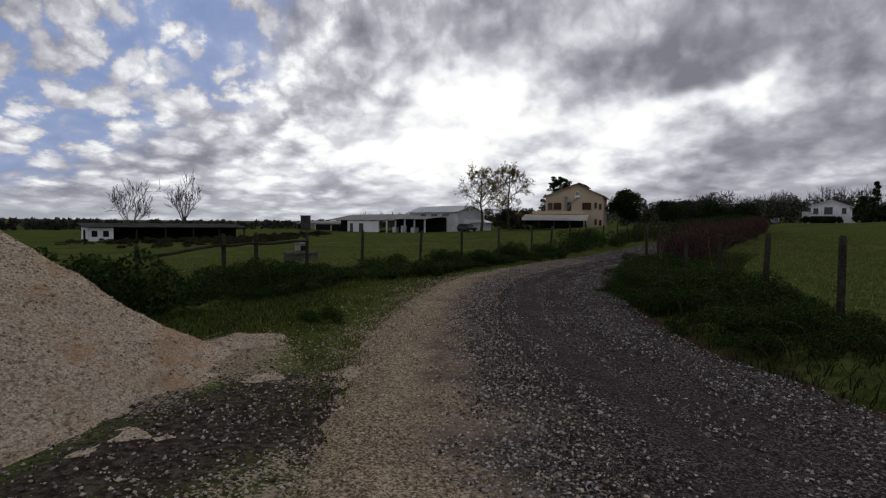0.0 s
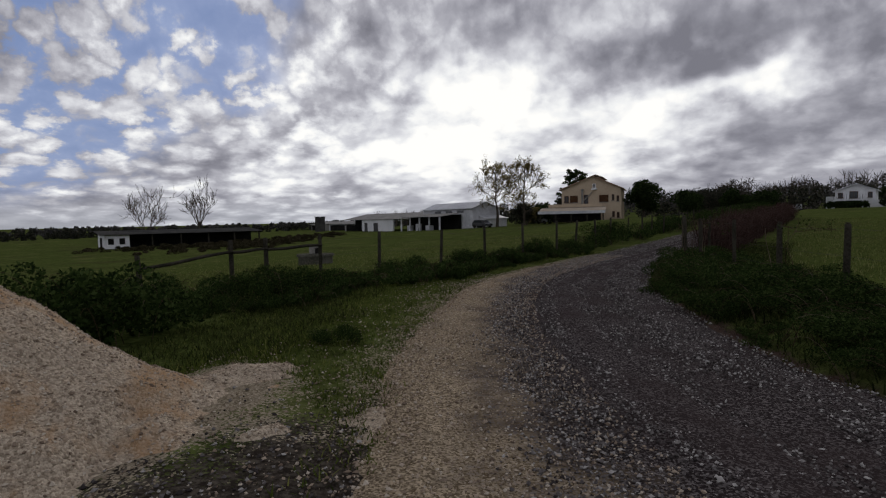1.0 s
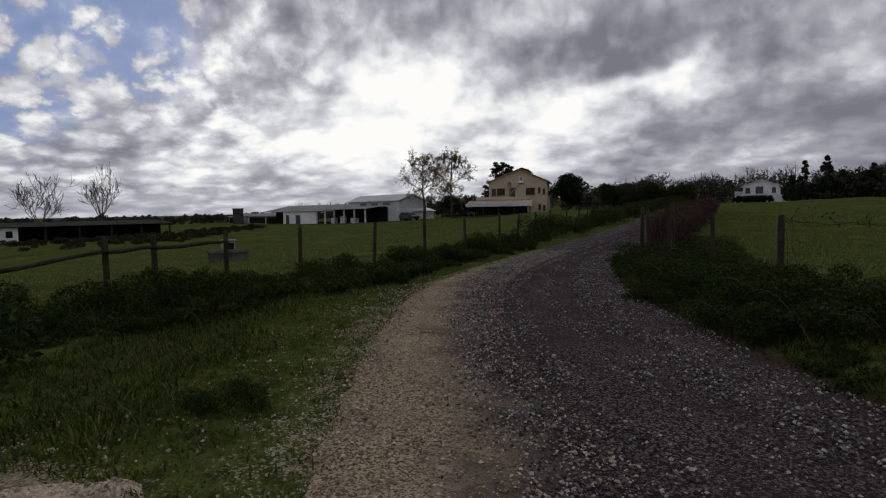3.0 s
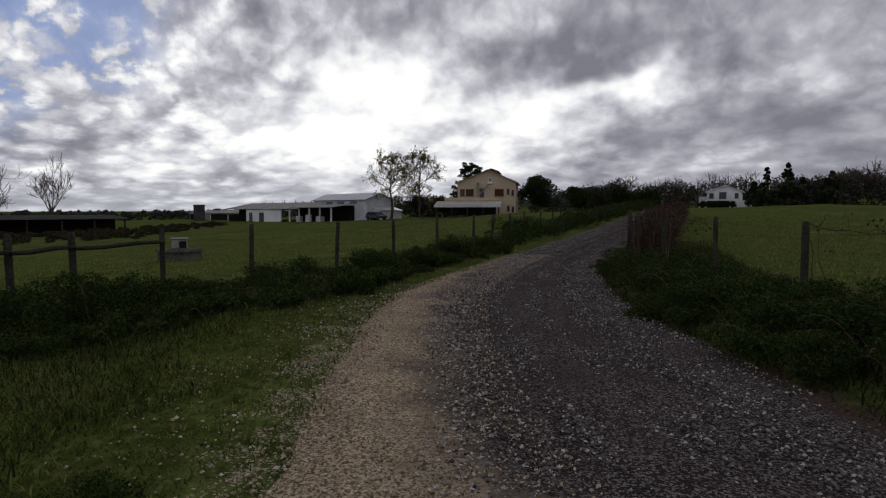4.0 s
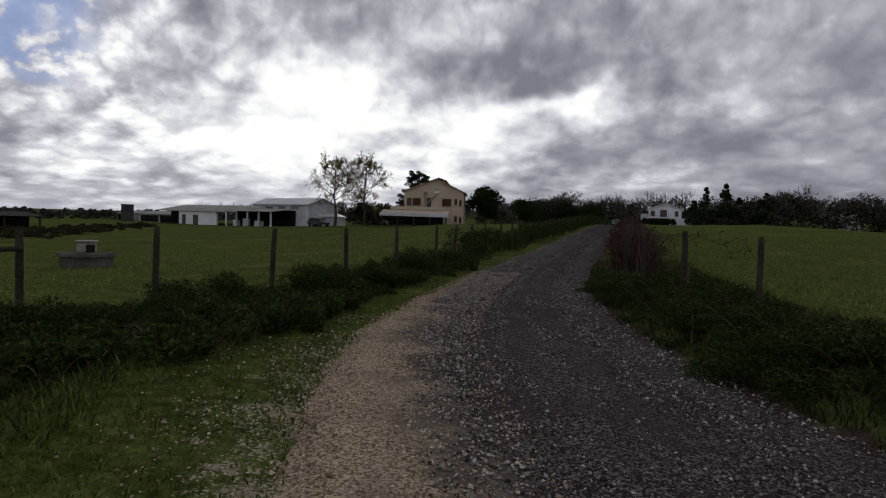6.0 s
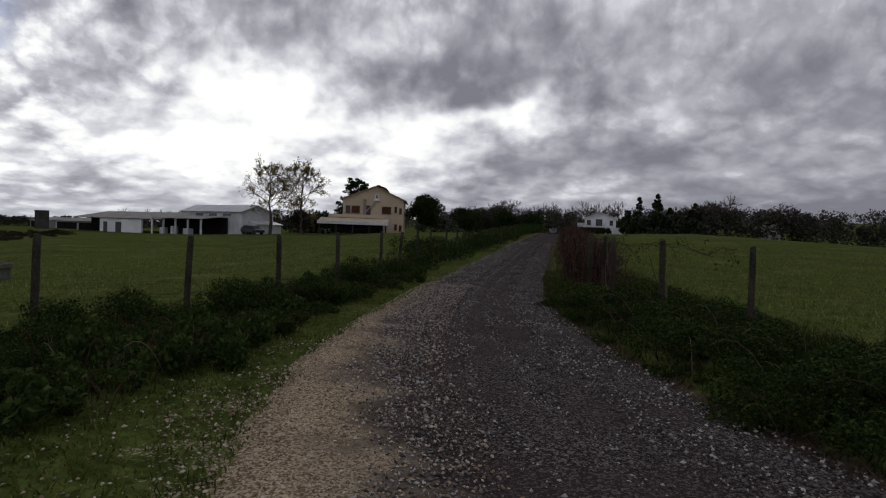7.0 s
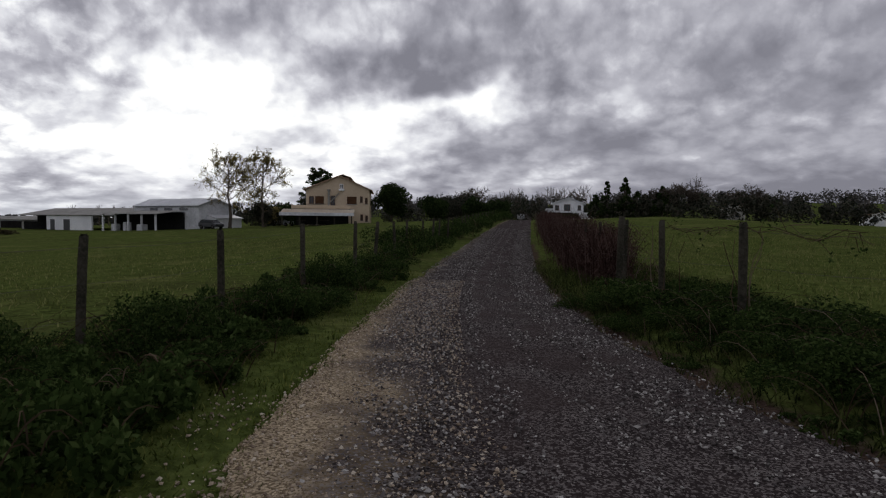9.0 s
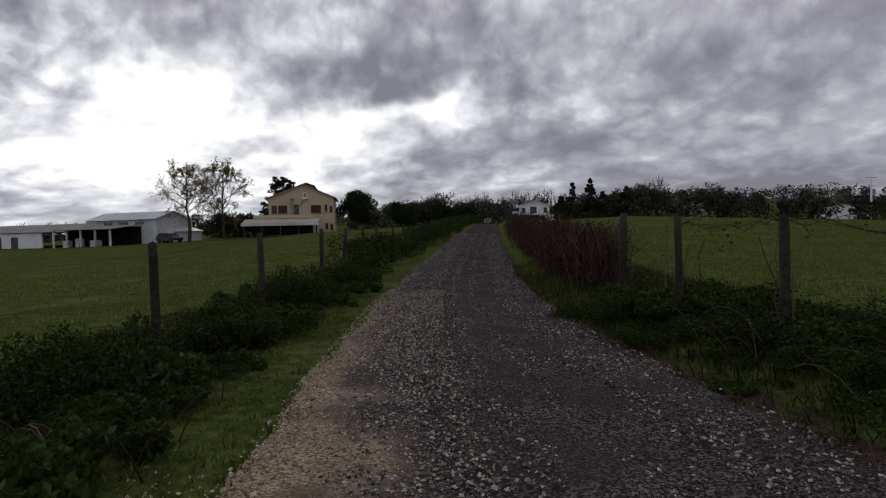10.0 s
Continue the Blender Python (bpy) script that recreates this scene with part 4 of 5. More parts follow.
def far_woods():
    """Hedgerows, woods and the tree line of the hills: countless trees, far away."""
    rng = np.random.default_rng(90)
    c, r = [], []

    def row(x0, y0, x1, y1, n, h, spread):
        for i in range(n):
            t = (i + rng.uniform(-0.4, 0.4)) / n
            x, y = x0 + (x1 - x0) * t + rng.normal() * spread * 0.3, y0 + (y1 - y0) * t + rng.normal() * spread
            hh = h * rng.uniform(0.55, 1.15)
            g = ground_z(x, y)
            for k in range(3):
                c.append((x + rng.normal() * 0.7, y + rng.normal() * 0.7, g + hh * (0.25 + 0.3 * k)))
                r.append(hh * 0.36 * (1.15 - 0.25 * k))
    row(15, 120, 110, 84, 100, 4.0, 2.2)
    row(9, 122, 16, 120, 8, 3.5, 1.5)
    row(-13, 150, 30, 165, 50, 5.0, 5)
    row(-30, 125, -8, 140, 30, 4.5, 4)
    row(-62, 118, -36, 114, 26, 4.0, 3)
    row(-190, 180, -70, 175, 90, 2.4, 8)
    row(-200, 80, -150, 150, 60, 2.4, 8)
    row(-170, 50, -190, 100, 40, 2.6, 8)
    near_v, near_f = leaf_cloud(rng, c, r, 120000, 0.24)
    c, r = [], []
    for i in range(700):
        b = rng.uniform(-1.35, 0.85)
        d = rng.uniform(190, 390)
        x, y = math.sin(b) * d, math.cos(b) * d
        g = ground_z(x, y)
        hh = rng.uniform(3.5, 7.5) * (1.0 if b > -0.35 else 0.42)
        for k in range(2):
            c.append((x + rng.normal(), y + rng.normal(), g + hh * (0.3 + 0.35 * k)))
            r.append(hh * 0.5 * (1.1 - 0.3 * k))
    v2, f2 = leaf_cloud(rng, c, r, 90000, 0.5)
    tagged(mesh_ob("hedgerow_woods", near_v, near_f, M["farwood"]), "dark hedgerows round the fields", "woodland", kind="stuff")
    tagged(mesh_ob("hill_woods", v2, f2, M["hillwood"]), "leafless woodland on the low hills, greyed to stand for haze", "woodland", kind="stuff")
    c, r = [], []
    row(-58, 44, -84, 84, 110, 0.6, 5)
    row(-74, 40, -80, 60, 50, 0.6, 4)
    v, f = leaf_cloud(rng, c, np.array(r) * 2.6, 60000, 0.10, 0.4)
    tagged(mesh_ob("field_scrub", v, f, M["scrub"]), "low brown scrub at the far side of the pasture", "scrub", kind="stuff")


far_woods()


def far_bare_row(name, b0, b1, d, n, h, seed):
    rng = np.random.default_rng(seed)
    paths = []
    for i in range(n):
        b = b0 + (b1 - b0) * (i + rng.uniform(-0.3, 0.3)) / n
        x, y = math.sin(b) * d, math.cos(b) * d
        z = ground_z(x, y) - 0.3
        hh = h * rng.uniform(0.75, 1.1)
        paths.append([((x, y, z), 0.22), ((x, y, z + hh * 0.5), 0.16), ((x, y, z + hh), 0.05)])
        for k in range(13):
            t = rng.uniform(0.35, 0.85)
            a = rng.uniform(0, 6.283)
            w = hh * 0.22 * rng.uniform(0.4, 1)
            paths.append([((x, y, z + hh * t), 0.09), ((x + math.cos(a) * w * 0.6, y + math.sin(a) * w * 0.6, z + hh * (t + 0.1)), 0.06), ((x + math.cos(a) * w, y + math.sin(a) * w, z + hh * (t + 0.22)), 0.03)])
    v, f = tube_arrays(paths, 3)
    tagged(mesh_ob(name, v, f, M["bark"]), "row of leafless poplars on the far hill", "trees", kind="stuff")


far_bare_row("far_poplar_row", -0.17, -0.035, 230, 22, 9.5, 5)
far_bare_row("far_poplar_row", -0.012, 0.075, 260, 18, 9.5, 6)
far_bare_row("far_poplar_row", -0.70, -0.55, 190, 14, 5.5, 7)


# ---- grass, brambles and hedge ----
def blades(rng, xy, h, lean, width):
    """Grass blades of two bent pieces each, rooted at xy."""
    n = len(xy)
    z = np.array([ground_z(a, b) for a, b in xy]) - 0.02
    ang = rng.uniform(0, 2 * np.pi, n)
    hh = h * rng.uniform(0.45, 1.25, n)
    ln = hh * lean * rng.uniform(0.2, 1.2, n)
    dx, dy = np.cos(ang), np.sin(ang)
    wx, wy = -dy * width, dx * width
    o = np.stack([xy[:, 0], xy[:, 1], z], 1)
    m = o + np.stack([dx * ln * 0.35, dy * ln * 0.35, hh * 0.6], 1)
    t = o + np.stack([dx * ln, dy * ln, hh], 1)
    side = np.stack([wx, wy, np.zeros(n)], 1)
    v = np.stack([o - side, o + side, m + side * 0.8, m - side * 0.8, t], 1).reshape(-1, 3)
    b = np.arange(n) * 5
    q = np.stack([b, b + 1, b + 2, b + 3], 1).tolist()
    tri = np.stack([b + 3, b + 2, b + 4], 1).tolist()
    return v, q + tri


def scatter(rng, n, x0, x1, y0, y1, keep):
    p = np.stack([rng.uniform(x0, x1, n), rng.uniform(y0, y1, n)], 1)
    return p[np.array([keep(a, b) for a, b in p])]


def clump(x, y, s):
    return noise.noise((x * s, y * s, 4.0))


def pile_zone(x, y):
    return ((x + 0.9) / 2.6) ** 2 + ((y - 1.9) / 2.75) ** 2 < 1


def verge_left(x, y):
    d = road_left(y) - x
    return -0.22 < d + 0.35 * clump(x, y, 1.8) - 0.08 and d < 4.2 and not pile_zone(x, y)


def verge_right(x, y):
    d = x - road_right(y)
    return -0.1 < d + 0.22 * clump(x, y, 1.6) - 0.1 and d < 3.2


rng = np.random.default_rng(11)
def verge_cover(x, y):
    d = road_left(y) - x
    return (0.9 if d > 1.0 else 0.30 + 0.6 * d) + 0.7 * clump(x, y, 2.0)


def tuft(x, y):
    return clump(x, y, 1.3) > 0.30 and road_left(y) - x > 0.7


pts = scatter(rng, 190000, -8.5, 3, 3.0, 24, lambda x, y: verge_left(x, y) and rng.random() < verge_cover(x, y))
va, fa = blades(rng, pts, 0.060, 1.2, 0.0055)
pts = scatter(rng, 60000, -8.5, 3, 3.0, 26, lambda x, y: verge_left(x, y) and tuft(x, y))
vb, fb = blades(rng, pts, 0.115, 1.3, 0.006)
v, f = np.concatenate([va, vb]), fa + [tuple(i + len(va) for i in q) for q in fb]
pts = scatter(rng, 190000, -5.2, 1.5, 3.6, 15, lambda x, y: verge_left(x, y) and road_left(y) - x < 2.0 and rng.random() < 0.35 + road_left(y) - x + 0.5 * clump(x, y, 2.6))
vm, fm = blades(rng, pts, 0.034, 1.6, 0.0045)
tagged(mesh_ob("verge_turf", vm, fm, M["turf"]), "short mossy yellow-green turf at the gravel edge", "grass", kind="stuff")
pts = scatter(rng, 90000, -8.5, 1, 4.0, 22, lambda x, y: verge_left(x, y) and road_left(y) - x > 1.35 + 0.9 * clump(x, y, 0.8) and rng.random() < 0.75 + clump(x, y, 1.2))
vw, fw = blades(rng, pts, 0.095, 1.4, 0.006)
tagged(mesh_ob("verge_weeds", vw, fw, M["weed"]), "dark green weeds between the verge and the brambles", "weeds", kind="stuff")
tagged(mesh_ob("verge_grass", v, f, M["grass"]), "short green verge grass beside the track", "grass", kind="stuff")
pts = scatter(rng, 170000, -3, 9, 4.0, 30, lambda x, y: verge_right(x, y) and rng.random() < 0.8)
va, fa = blades(rng, pts, 0.085, 1.6, 0.0045)
pts = scatter(rng, 70000, -2, 9, 4.0, 26, lambda x, y: verge_right(x, y) and x - road_right(y) > 0.12 + 0.2 * clump(x, y, 2.0) and rng.random() < 0.75 + clump(x, y, 1.1))
vb, fb = blades(rng, pts, 0.17, 1.6, 0.007)
v, f = np.concatenate([va, vb]), fa + [tuple(i + len(va) for i in q) for q in fb]
tagged(mesh_ob("bank_grass", v, f, M["weed"]), "long rough grass on the low bank", "grass", kind="stuff")
pts = scatter(rng, 70000, -40, -5.0, 4.0, 55, lambda x, y: road_left(y) - x > 3.0 and rng.random() < 1.2 / (1 + 0.05 * math.hypot(x, y - 8)))
v, f = blades(rng, pts, 0.11, 1.2, 0.012)
pts = scatter(rng, 80000, 0, 26, 9.0, 60, lambda x, y: x - road_right(y) > 2.2 and rng.random() < 1.5 / (1 + 0.05 * math.hypot(x, y - 8)))
v2, f2 = blades(rng, pts, 0.11, 1.3, 0.011)
f2 = [tuple(i + len(v) for i in q) for q in f2]
tagged(mesh_ob("field_grass", np.concatenate([v, v2]), f + f2, M["fieldgrass"]), "green pasture grass in the fenced fields", "grass", kind="stuff")


def bramble_mesh(seed, length, depth, height, count, leaf):
    rng = np.random.default_rng(seed)
    n = 16
    c = np.stack([rng.uniform(-length / 2, length / 2, n), rng.normal(size=n) * depth * 0.25, rng.uniform(0.15, 0.75, n) * height], 1)
    lv, lf = leaf_cloud(rng, c, np.full(n, height * 0.36), count, leaf, 0.8)
    lv[:, 2] = np.abs(lv[:, 2]) + 0.01
    paths = []
    for i in range(26):
        a = rng.uniform(0, 6.283)
        s = Vector((rng.uniform(-length / 2, length / 2), rng.normal() * depth * 0.2, 0))
        ln = height * rng.uniform(0.7, 1.5)
        w = rng.uniform(0.35, 0.9)
        paths.append([(s + Vector((math.cos(a) * ln * w * t, math.sin(a) * ln * w * t, ln * (1.7 * t - 1.15 * t * t))), 0.006 - 0.004 * t) for t in (0, 0.2, 0.4, 0.6, 0.8, 1.0)])
    sv, sf = tube_arrays(paths, 3)
    return lv, lf, sv, sf


def bramble_bush(name, x, y, rz, seed, length, depth, height, count, leaf, mat, label, group):
    e = thing(name, x, y, ground_z(x, y) - 0.03, rz, label, "bush", group)
    lv, lf, sv, sf = bramble_mesh(seed, length, depth, height, count, leaf)
    tagged(mesh_ob("foliage", lv, lf, mat, e), kind="stuff")
    tagged(mesh_ob("cane_tangle", sv, sf, M["drystem"], e), kind="stuff")
    return e


KINDS = [bramble_bush("bramble_bush", -6.3, 8.6, 80, 1, 1.9, 1.1, 0.62, 6500, 0.021, M["bramble"], "low tangled dark green bramble below the fence", "brambles along the fence"),
         bramble_bush("bramble_bush", -6.0, 10.3, 75, 2, 1.9, 1.2, 0.72, 7000, 0.022, M["bramble"], "low tangled dark green bramble below the fence", "brambles along the fence")]
spots = [(-6.3, 7.1, 95, 1.0), (-5.7, 11.9, 65, 0.75), (-5.1, 13.2, 60, 0.62), (-4.5, 14.3, 70, 0.70), (-4.75, 13.8, 40, 0.62), (-4.4, 15.8, 85, 0.6), (-4.6, 16.9, 80, 0.95), (-4.75, 18.6, 85, 0.8),
         (-5.0, 20.3, 88, 1.1), (-5.1, 22.2, 85, 0.75), (-5.2, 24.0, 85, 1.0), (-7.0, 9.4, 70, 1.0), (-6.7, 12.3, 60, 0.7), (-6.7, 6.0, 110, 1.2), (-7.6, 7.2, 90, 1.1), (-6.1, 13.0, 50, 0.6),
         (-3.95, 12.6, 75, 0.42), (-4.0, 15.0, 80, 0.40), (-4.4, 11.2, 60, 0.45), (-5.6, 10.2, 70, 0.7), (-5.0, 11.9, 55, 0.6), (-4.5, 12.9, 60, 0.5), (-5.1, 9.6, 75, 0.6), (-5.2, 8.3, 85, 0.65), (-5.5, 7.2, 95, 0.7), (-3.9, 13.8, 70, 0.42), (-4.1, 16.6, 80, 0.45), (-6.2, 11.2, 60, 0.85), (-4.4, 10.5, 66, 0.4), (-0.74, 5.65, 30, 0.30), (-6.6, 12.6, 50, 0.9), (-6.0, 13.3, 30, 0.85), (-5.3, 14.3, 60, 0.8)]
for i, (x, y, rz, s) in enumerate(spots):
    o = copy_thing(KINDS[i % 2], pose(x, y, ground_z(x, y) - 0.03, 0, 0, rz + (180 if i % 3 else 0)))
    o.scale = (s, s, s * (0.85 + 0.35 * math.sin(i * 2.9)))
for i, y in enumerate(np.arange(26.5, 100, 3.1)):
    x = road_left(y) - 1.3 - 0.4 * math.sin(i * 2.1)
    s = 0.9 + 0.5 * math.sin(i * 1.7) + y * 0.008
    o = copy_thing(KINDS[i % 2], pose(x, y, ground_z(x, y) - 0.05, 0, 0, 88 + 20 * math.sin(i)))
    o.scale = (s * 1.2, s, s)
WEEDS = [bramble_bush("weed_clump", -4.3, 9.0, 70, 21, 1.3, 0.9, 0.34, 2600, 0.024, M["nettle"], "broad-leaved dark green weeds at the verge", "leafy weeds on the verge"),
         bramble_bush("weed_clump", -4.1, 10.0, 60, 22, 1.2, 0.9, 0.30, 2300, 0.027, M["nettle"], "broad-leaved dark green weeds at the verge", "leafy weeds on the verge")]
for i in range(34):
    y = 9.8 + i * 0.42
    near = 0.72 + 0.45 * smooth((13.0 - y) / 3.5)
    x = road_left(y) - near - 0.55 * (0.5 + 0.5 * math.sin(i * 2.4)) - (0.5 if i % 3 == 0 else 0.0)
    k = 0.85 + 0.22 * math.sin(i * 1.9)
    o = copy_thing(WEEDS[i % 2], pose(x, y, ground_z(x, y) - 0.03, 0, 0, 80 + 60 * math.sin(i * 1.3)))
    o.scale = (k, k, k * (1.0 + 0.25 * math.sin(i * 3.7)))
for i in range(22):
    y = 7.4 + i * 0.55
    x = road_right(y) + 0.55 + 0.3 * math.sin(i * 2.1)
    k = 0.62 + 0.16 * math.sin(i * 1.7)
    o = copy_thing((KINDS + WEEDS)[i % 4], pose(x, y, ground_z(x, y) - 0.04, 0, 0, 120 + 50 * math.sin(i * 1.9)))
    tagged(o, "low dark weeds and bramble on the bank", group="weeds on the bank")
    o.scale = (k, k, k * 0.75)
bramble_bush("laurel_bush", -5.2, 5.1, 20, 9, 2.4, 1.6, 1.05, 6000, 0.042, M["bramble"], "dense dark evergreen shrub behind the gravel pile", "")
for i, (x, y) in enumerate(((3.3, 9.2), (2.7, 10.4), (4.6, 8.0), (1.9, 12.0), (1.5, 13.0), (1.1, 14.2), (0.5, 15.4), (2.2, 11.4), (3.9, 8.7), (0.1, 16.8), (5.5, 7.2), (2.0, 10.8), (2.7, 9.7), (3.4, 8.4), (1.2, 12.4), (0.7, 13.8), (0.2, 15.2), (-0.2, 17.6), (4.2, 7.4), (3.1, 10.9), (2.4, 12.6), (1.6, 14.0), (0.9, 15.6))):
    s = 0.80 + 0.22 * math.sin(i * 2.3)
    o = copy_thing(KINDS[i % 2], pose(x + 0.35, y + 0.2, ground_z(x + 0.35, y + 0.2) - 0.1, 0, 0, 115))
    tagged(o, "low dark weeds and bramble on the bank", group="weeds on the bank")
    o.scale = (s, s, s * 0.8)


def red_hedge():
    """A run of leafless red-brown bramble over the right-hand fence, bush by bush."""
    def one(seed):
        rng = np.random.default_rng(seed)
        e = thing("red_bramble_hedge", 0, 0, 0, 0, "dense leafless red-brown bramble grown over a fence", "hedge", "red brambles along the track")
        paths = []
        for i in range(300):
            s = Vector((rng.normal() * 0.2, rng.uniform(-1.0, 1.0), 0))
            a = rng.uniform(0, 6.283)
            h = rng.uniform(0.35, 1.5)
            o = rng.uniform(0.08, 0.5)
            paths.append([(s, 0.008), (s + Vector((math.cos(a) * o * 0.4, math.sin(a) * o, h * 0.65)), 0.007), (s + Vector((math.cos(a) * o, math.sin(a) * o * 2, h)), 0.004), (s + Vector((math.cos(a) * o * 1.6, math.sin(a) * o * 3, h * 0.82)), 0.003)])
        v, f = tube_arrays(paths, 3)
        tagged(mesh_ob("cane_tangle", v, f, M["redstem"], e), kind="stuff")
        c = np.stack([rng.normal(size=40) * 0.28, rng.uniform(-1, 1, 40), rng.uniform(0.2, 1.25, 40)], 1)
        lv, lf = leaf_cloud(rng, c, np.full(40, 0.24), 4200, 0.022)
        lv[:, 2] = np.abs(lv[:, 2])
        tagged(mesh_ob("withered_foliage", lv, lf, M["redstem"], e), kind="stuff")
        return e
    a, b = one(71), one(72)
    ys = list(np.arange(21.6, 62, 1.75))
    for i, y in enumerate(ys):
        x = road_right(y) + 1.15 + 0.12 * math.sin(i * 1.9)
        m = pose(x, y, ground_z(x, y) - 0.04, 0, 0, 5 + 8 * math.sin(i * 3.1))
        s = 0.74 + 0.22 * math.sin(i * 2.7) + 0.003 * y
        if i < 2:
            o = (a, b)[i]
            o.matrix_world = m
        else:
            o = copy_thing((a, b)[i % 2], m)
        o.scale = (1.0, 1.05, s)


red_hedge()
for i in range(5):
    x, y = 0.2 + i * 1.25, 128.2 - 0.1 * i
    crown_tree("clipped_hedge", x, y, 1.5, 1.9, 700 + i, "dark garden hedge before the white house", M["evergreen"], 14, 1200, 0.14, group="garden hedge")


# ---- fences ----
def post_mesh(seed, h, r):
    rng = np.random.default_rng(seed)
    lx, ly = rng.normal() * 0.02, rng.normal() * 0.02
    pts = [((0, 0, -0.3), r * 1.05), ((lx * 0.3, ly * 0.3, h * 0.35), r * 1.02), ((lx * 0.7, ly * 0.7, h * 0.8), r), ((lx, ly, h - 0.015), r * 0.96), ((lx, ly, h), r * 0.78)]
    v, f = tube_arrays([pts], 9)
    for i, p in enumerate(v):                   # split and weathered faces
        k = 1 + 0.16 * noise.noise((i % 9 * 1.7, seed * 3.1, p.z * 1.5))
        p.x, p.y = lx * p.z / h + (p.x - lx * p.z / h) * k, ly * p.z / h + (p.y - ly * p.z / h) * k
        if p.z > h * 0.95:
            p.z += 0.03 * noise.noise((i * 2.3, seed * 1.1, 2.0))
    return v, f


def fence(name, spots, label, seed, wires, sag=0.04):
    """Posts at (x, y, height of the top) with wires between them."""
    e = thing(name, spots[0][0], spots[0][1], ground_z(spots[0][0], spots[0][1]), 0, label, "fence")
    base = e.matrix_world.translation
    rng = np.random.default_rng(seed)
    tops = []
    for i, (x, y, top) in enumerate(spots):
        g = ground_z(x, y)
        v, f = post_mesh(seed + i, top - g, 0.036 + 0.011 * rng.random())
        p = mesh_ob("post", v, f, M["post"], e, True)
        p.location = Vector((x, y, g)) - base
        p.rotation_euler = (rng.normal() * 0.02, rng.normal() * 0.02, rng.uniform(0, 6))
        tops.append((x, y, top, g))
    for k in wires:
        paths = []
        for a, b in zip(tops, tops[1:]):
            za, zb = a[3] + (a[2] - a[3]) * k, b[3] + (b[2] - b[3]) * k
            pts = []
            for i in range(7):
                t = i / 6
                pts.append((Vector((a[0] + (b[0] - a[0]) * t, a[1] + (b[1] - a[1]) * t, za + (zb - za) * t - sag * math.sin(math.pi * t) * 0.5)) - base, 0.0016))
            paths.append(pts)
        v, f = tube_arrays(paths, 4)
        mesh_ob("wire", v, f, M["wire"], e)
    return e, tops, base


left_spots = [(-6.96, 11.4, 1.0), (-6.5, 13.0, 1.02), (-5.24, 14.0, 1.04), (-4.63, 15.22, 1.08), (-4.91, 18.05, 1.12), (-4.94, 20.66, 1.16)]
for i in range(22):
    y = 23.2 + i * 2.7
    left_spots.append((road_left(y) - 1.15 + 0.06 * math.sin(i * 2.2), y, ground_z(road_left(y) - 1.15, y) + 1.22 + 0.06 * math.sin(i * 3.3)))
fence("wire_fence", left_spots, "weathered wooden post and wire fence along the pasture", 200, (0.35, 0.62, 0.9))

right_spots = [(6.6, 7.2, 1.22), (4.45, 9.22, 1.16), (3.52, 10.72, 1.15), (2.57, 12.9, 1.14), (1.57, 14.96, 1.17), (0.71, 15.99, 1.2), (0.15, 17.12, 1.23), (-0.22, 18.42, 1.28)]
for i in range(16):
    y = 20.2 + i * 2.4
    right_spots.append((road_right(y) + 1.15, y, ground_z(road_right(y) + 1.15, y) + 1.2))
fr, tops, base = fence("wire_fence", right_spots, "grey wooden post and barbed wire fence hung with dead vines", 300, (0.3, 0.6, 0.93))


def rail_fence():
    spots = [(-7.9, 7.5, 0.72), (-7.5, 9.3, 0.95), (-7.4, 10.15, 0.97)]
    e = thing("rail_fence", -7.9, 7.5, ground_z(-7.9, 7.5), 0, "short wooden post and rail fence gone dark with weather", "fence")
    base = e.matrix_world.translation
    for i, (x, y, top) in enumerate(spots):
        g = ground_z(x, y)
        v, f = post_mesh(400 + i, top - g, 0.052)
        mesh_ob("post", v, f, M["post"], e, True).location = Vector((x, y, g)) - base
    ends = spots + [(-6.96, 11.4, 1.0)]
    for a, b in zip(ends, ends[1:]):
        p, q = Vector((a[0], a[1], a[2] - 0.27)) - base, Vector((b[0], b[1], b[2] - 0.25)) - base
        p.x += 0.06
        q.x += 0.06
        v, f = tube_arrays([[(p, 0.033), (p.lerp(q, 0.3) + Vector((0, 0, -0.012)), 0.037), (p.lerp(q, 0.7) + Vector((0, 0, 0.012)), 0.034), (q, 0.029)]], 8)
        mesh_ob("rail", v, f, M["post"], e, True)


rail_fence()


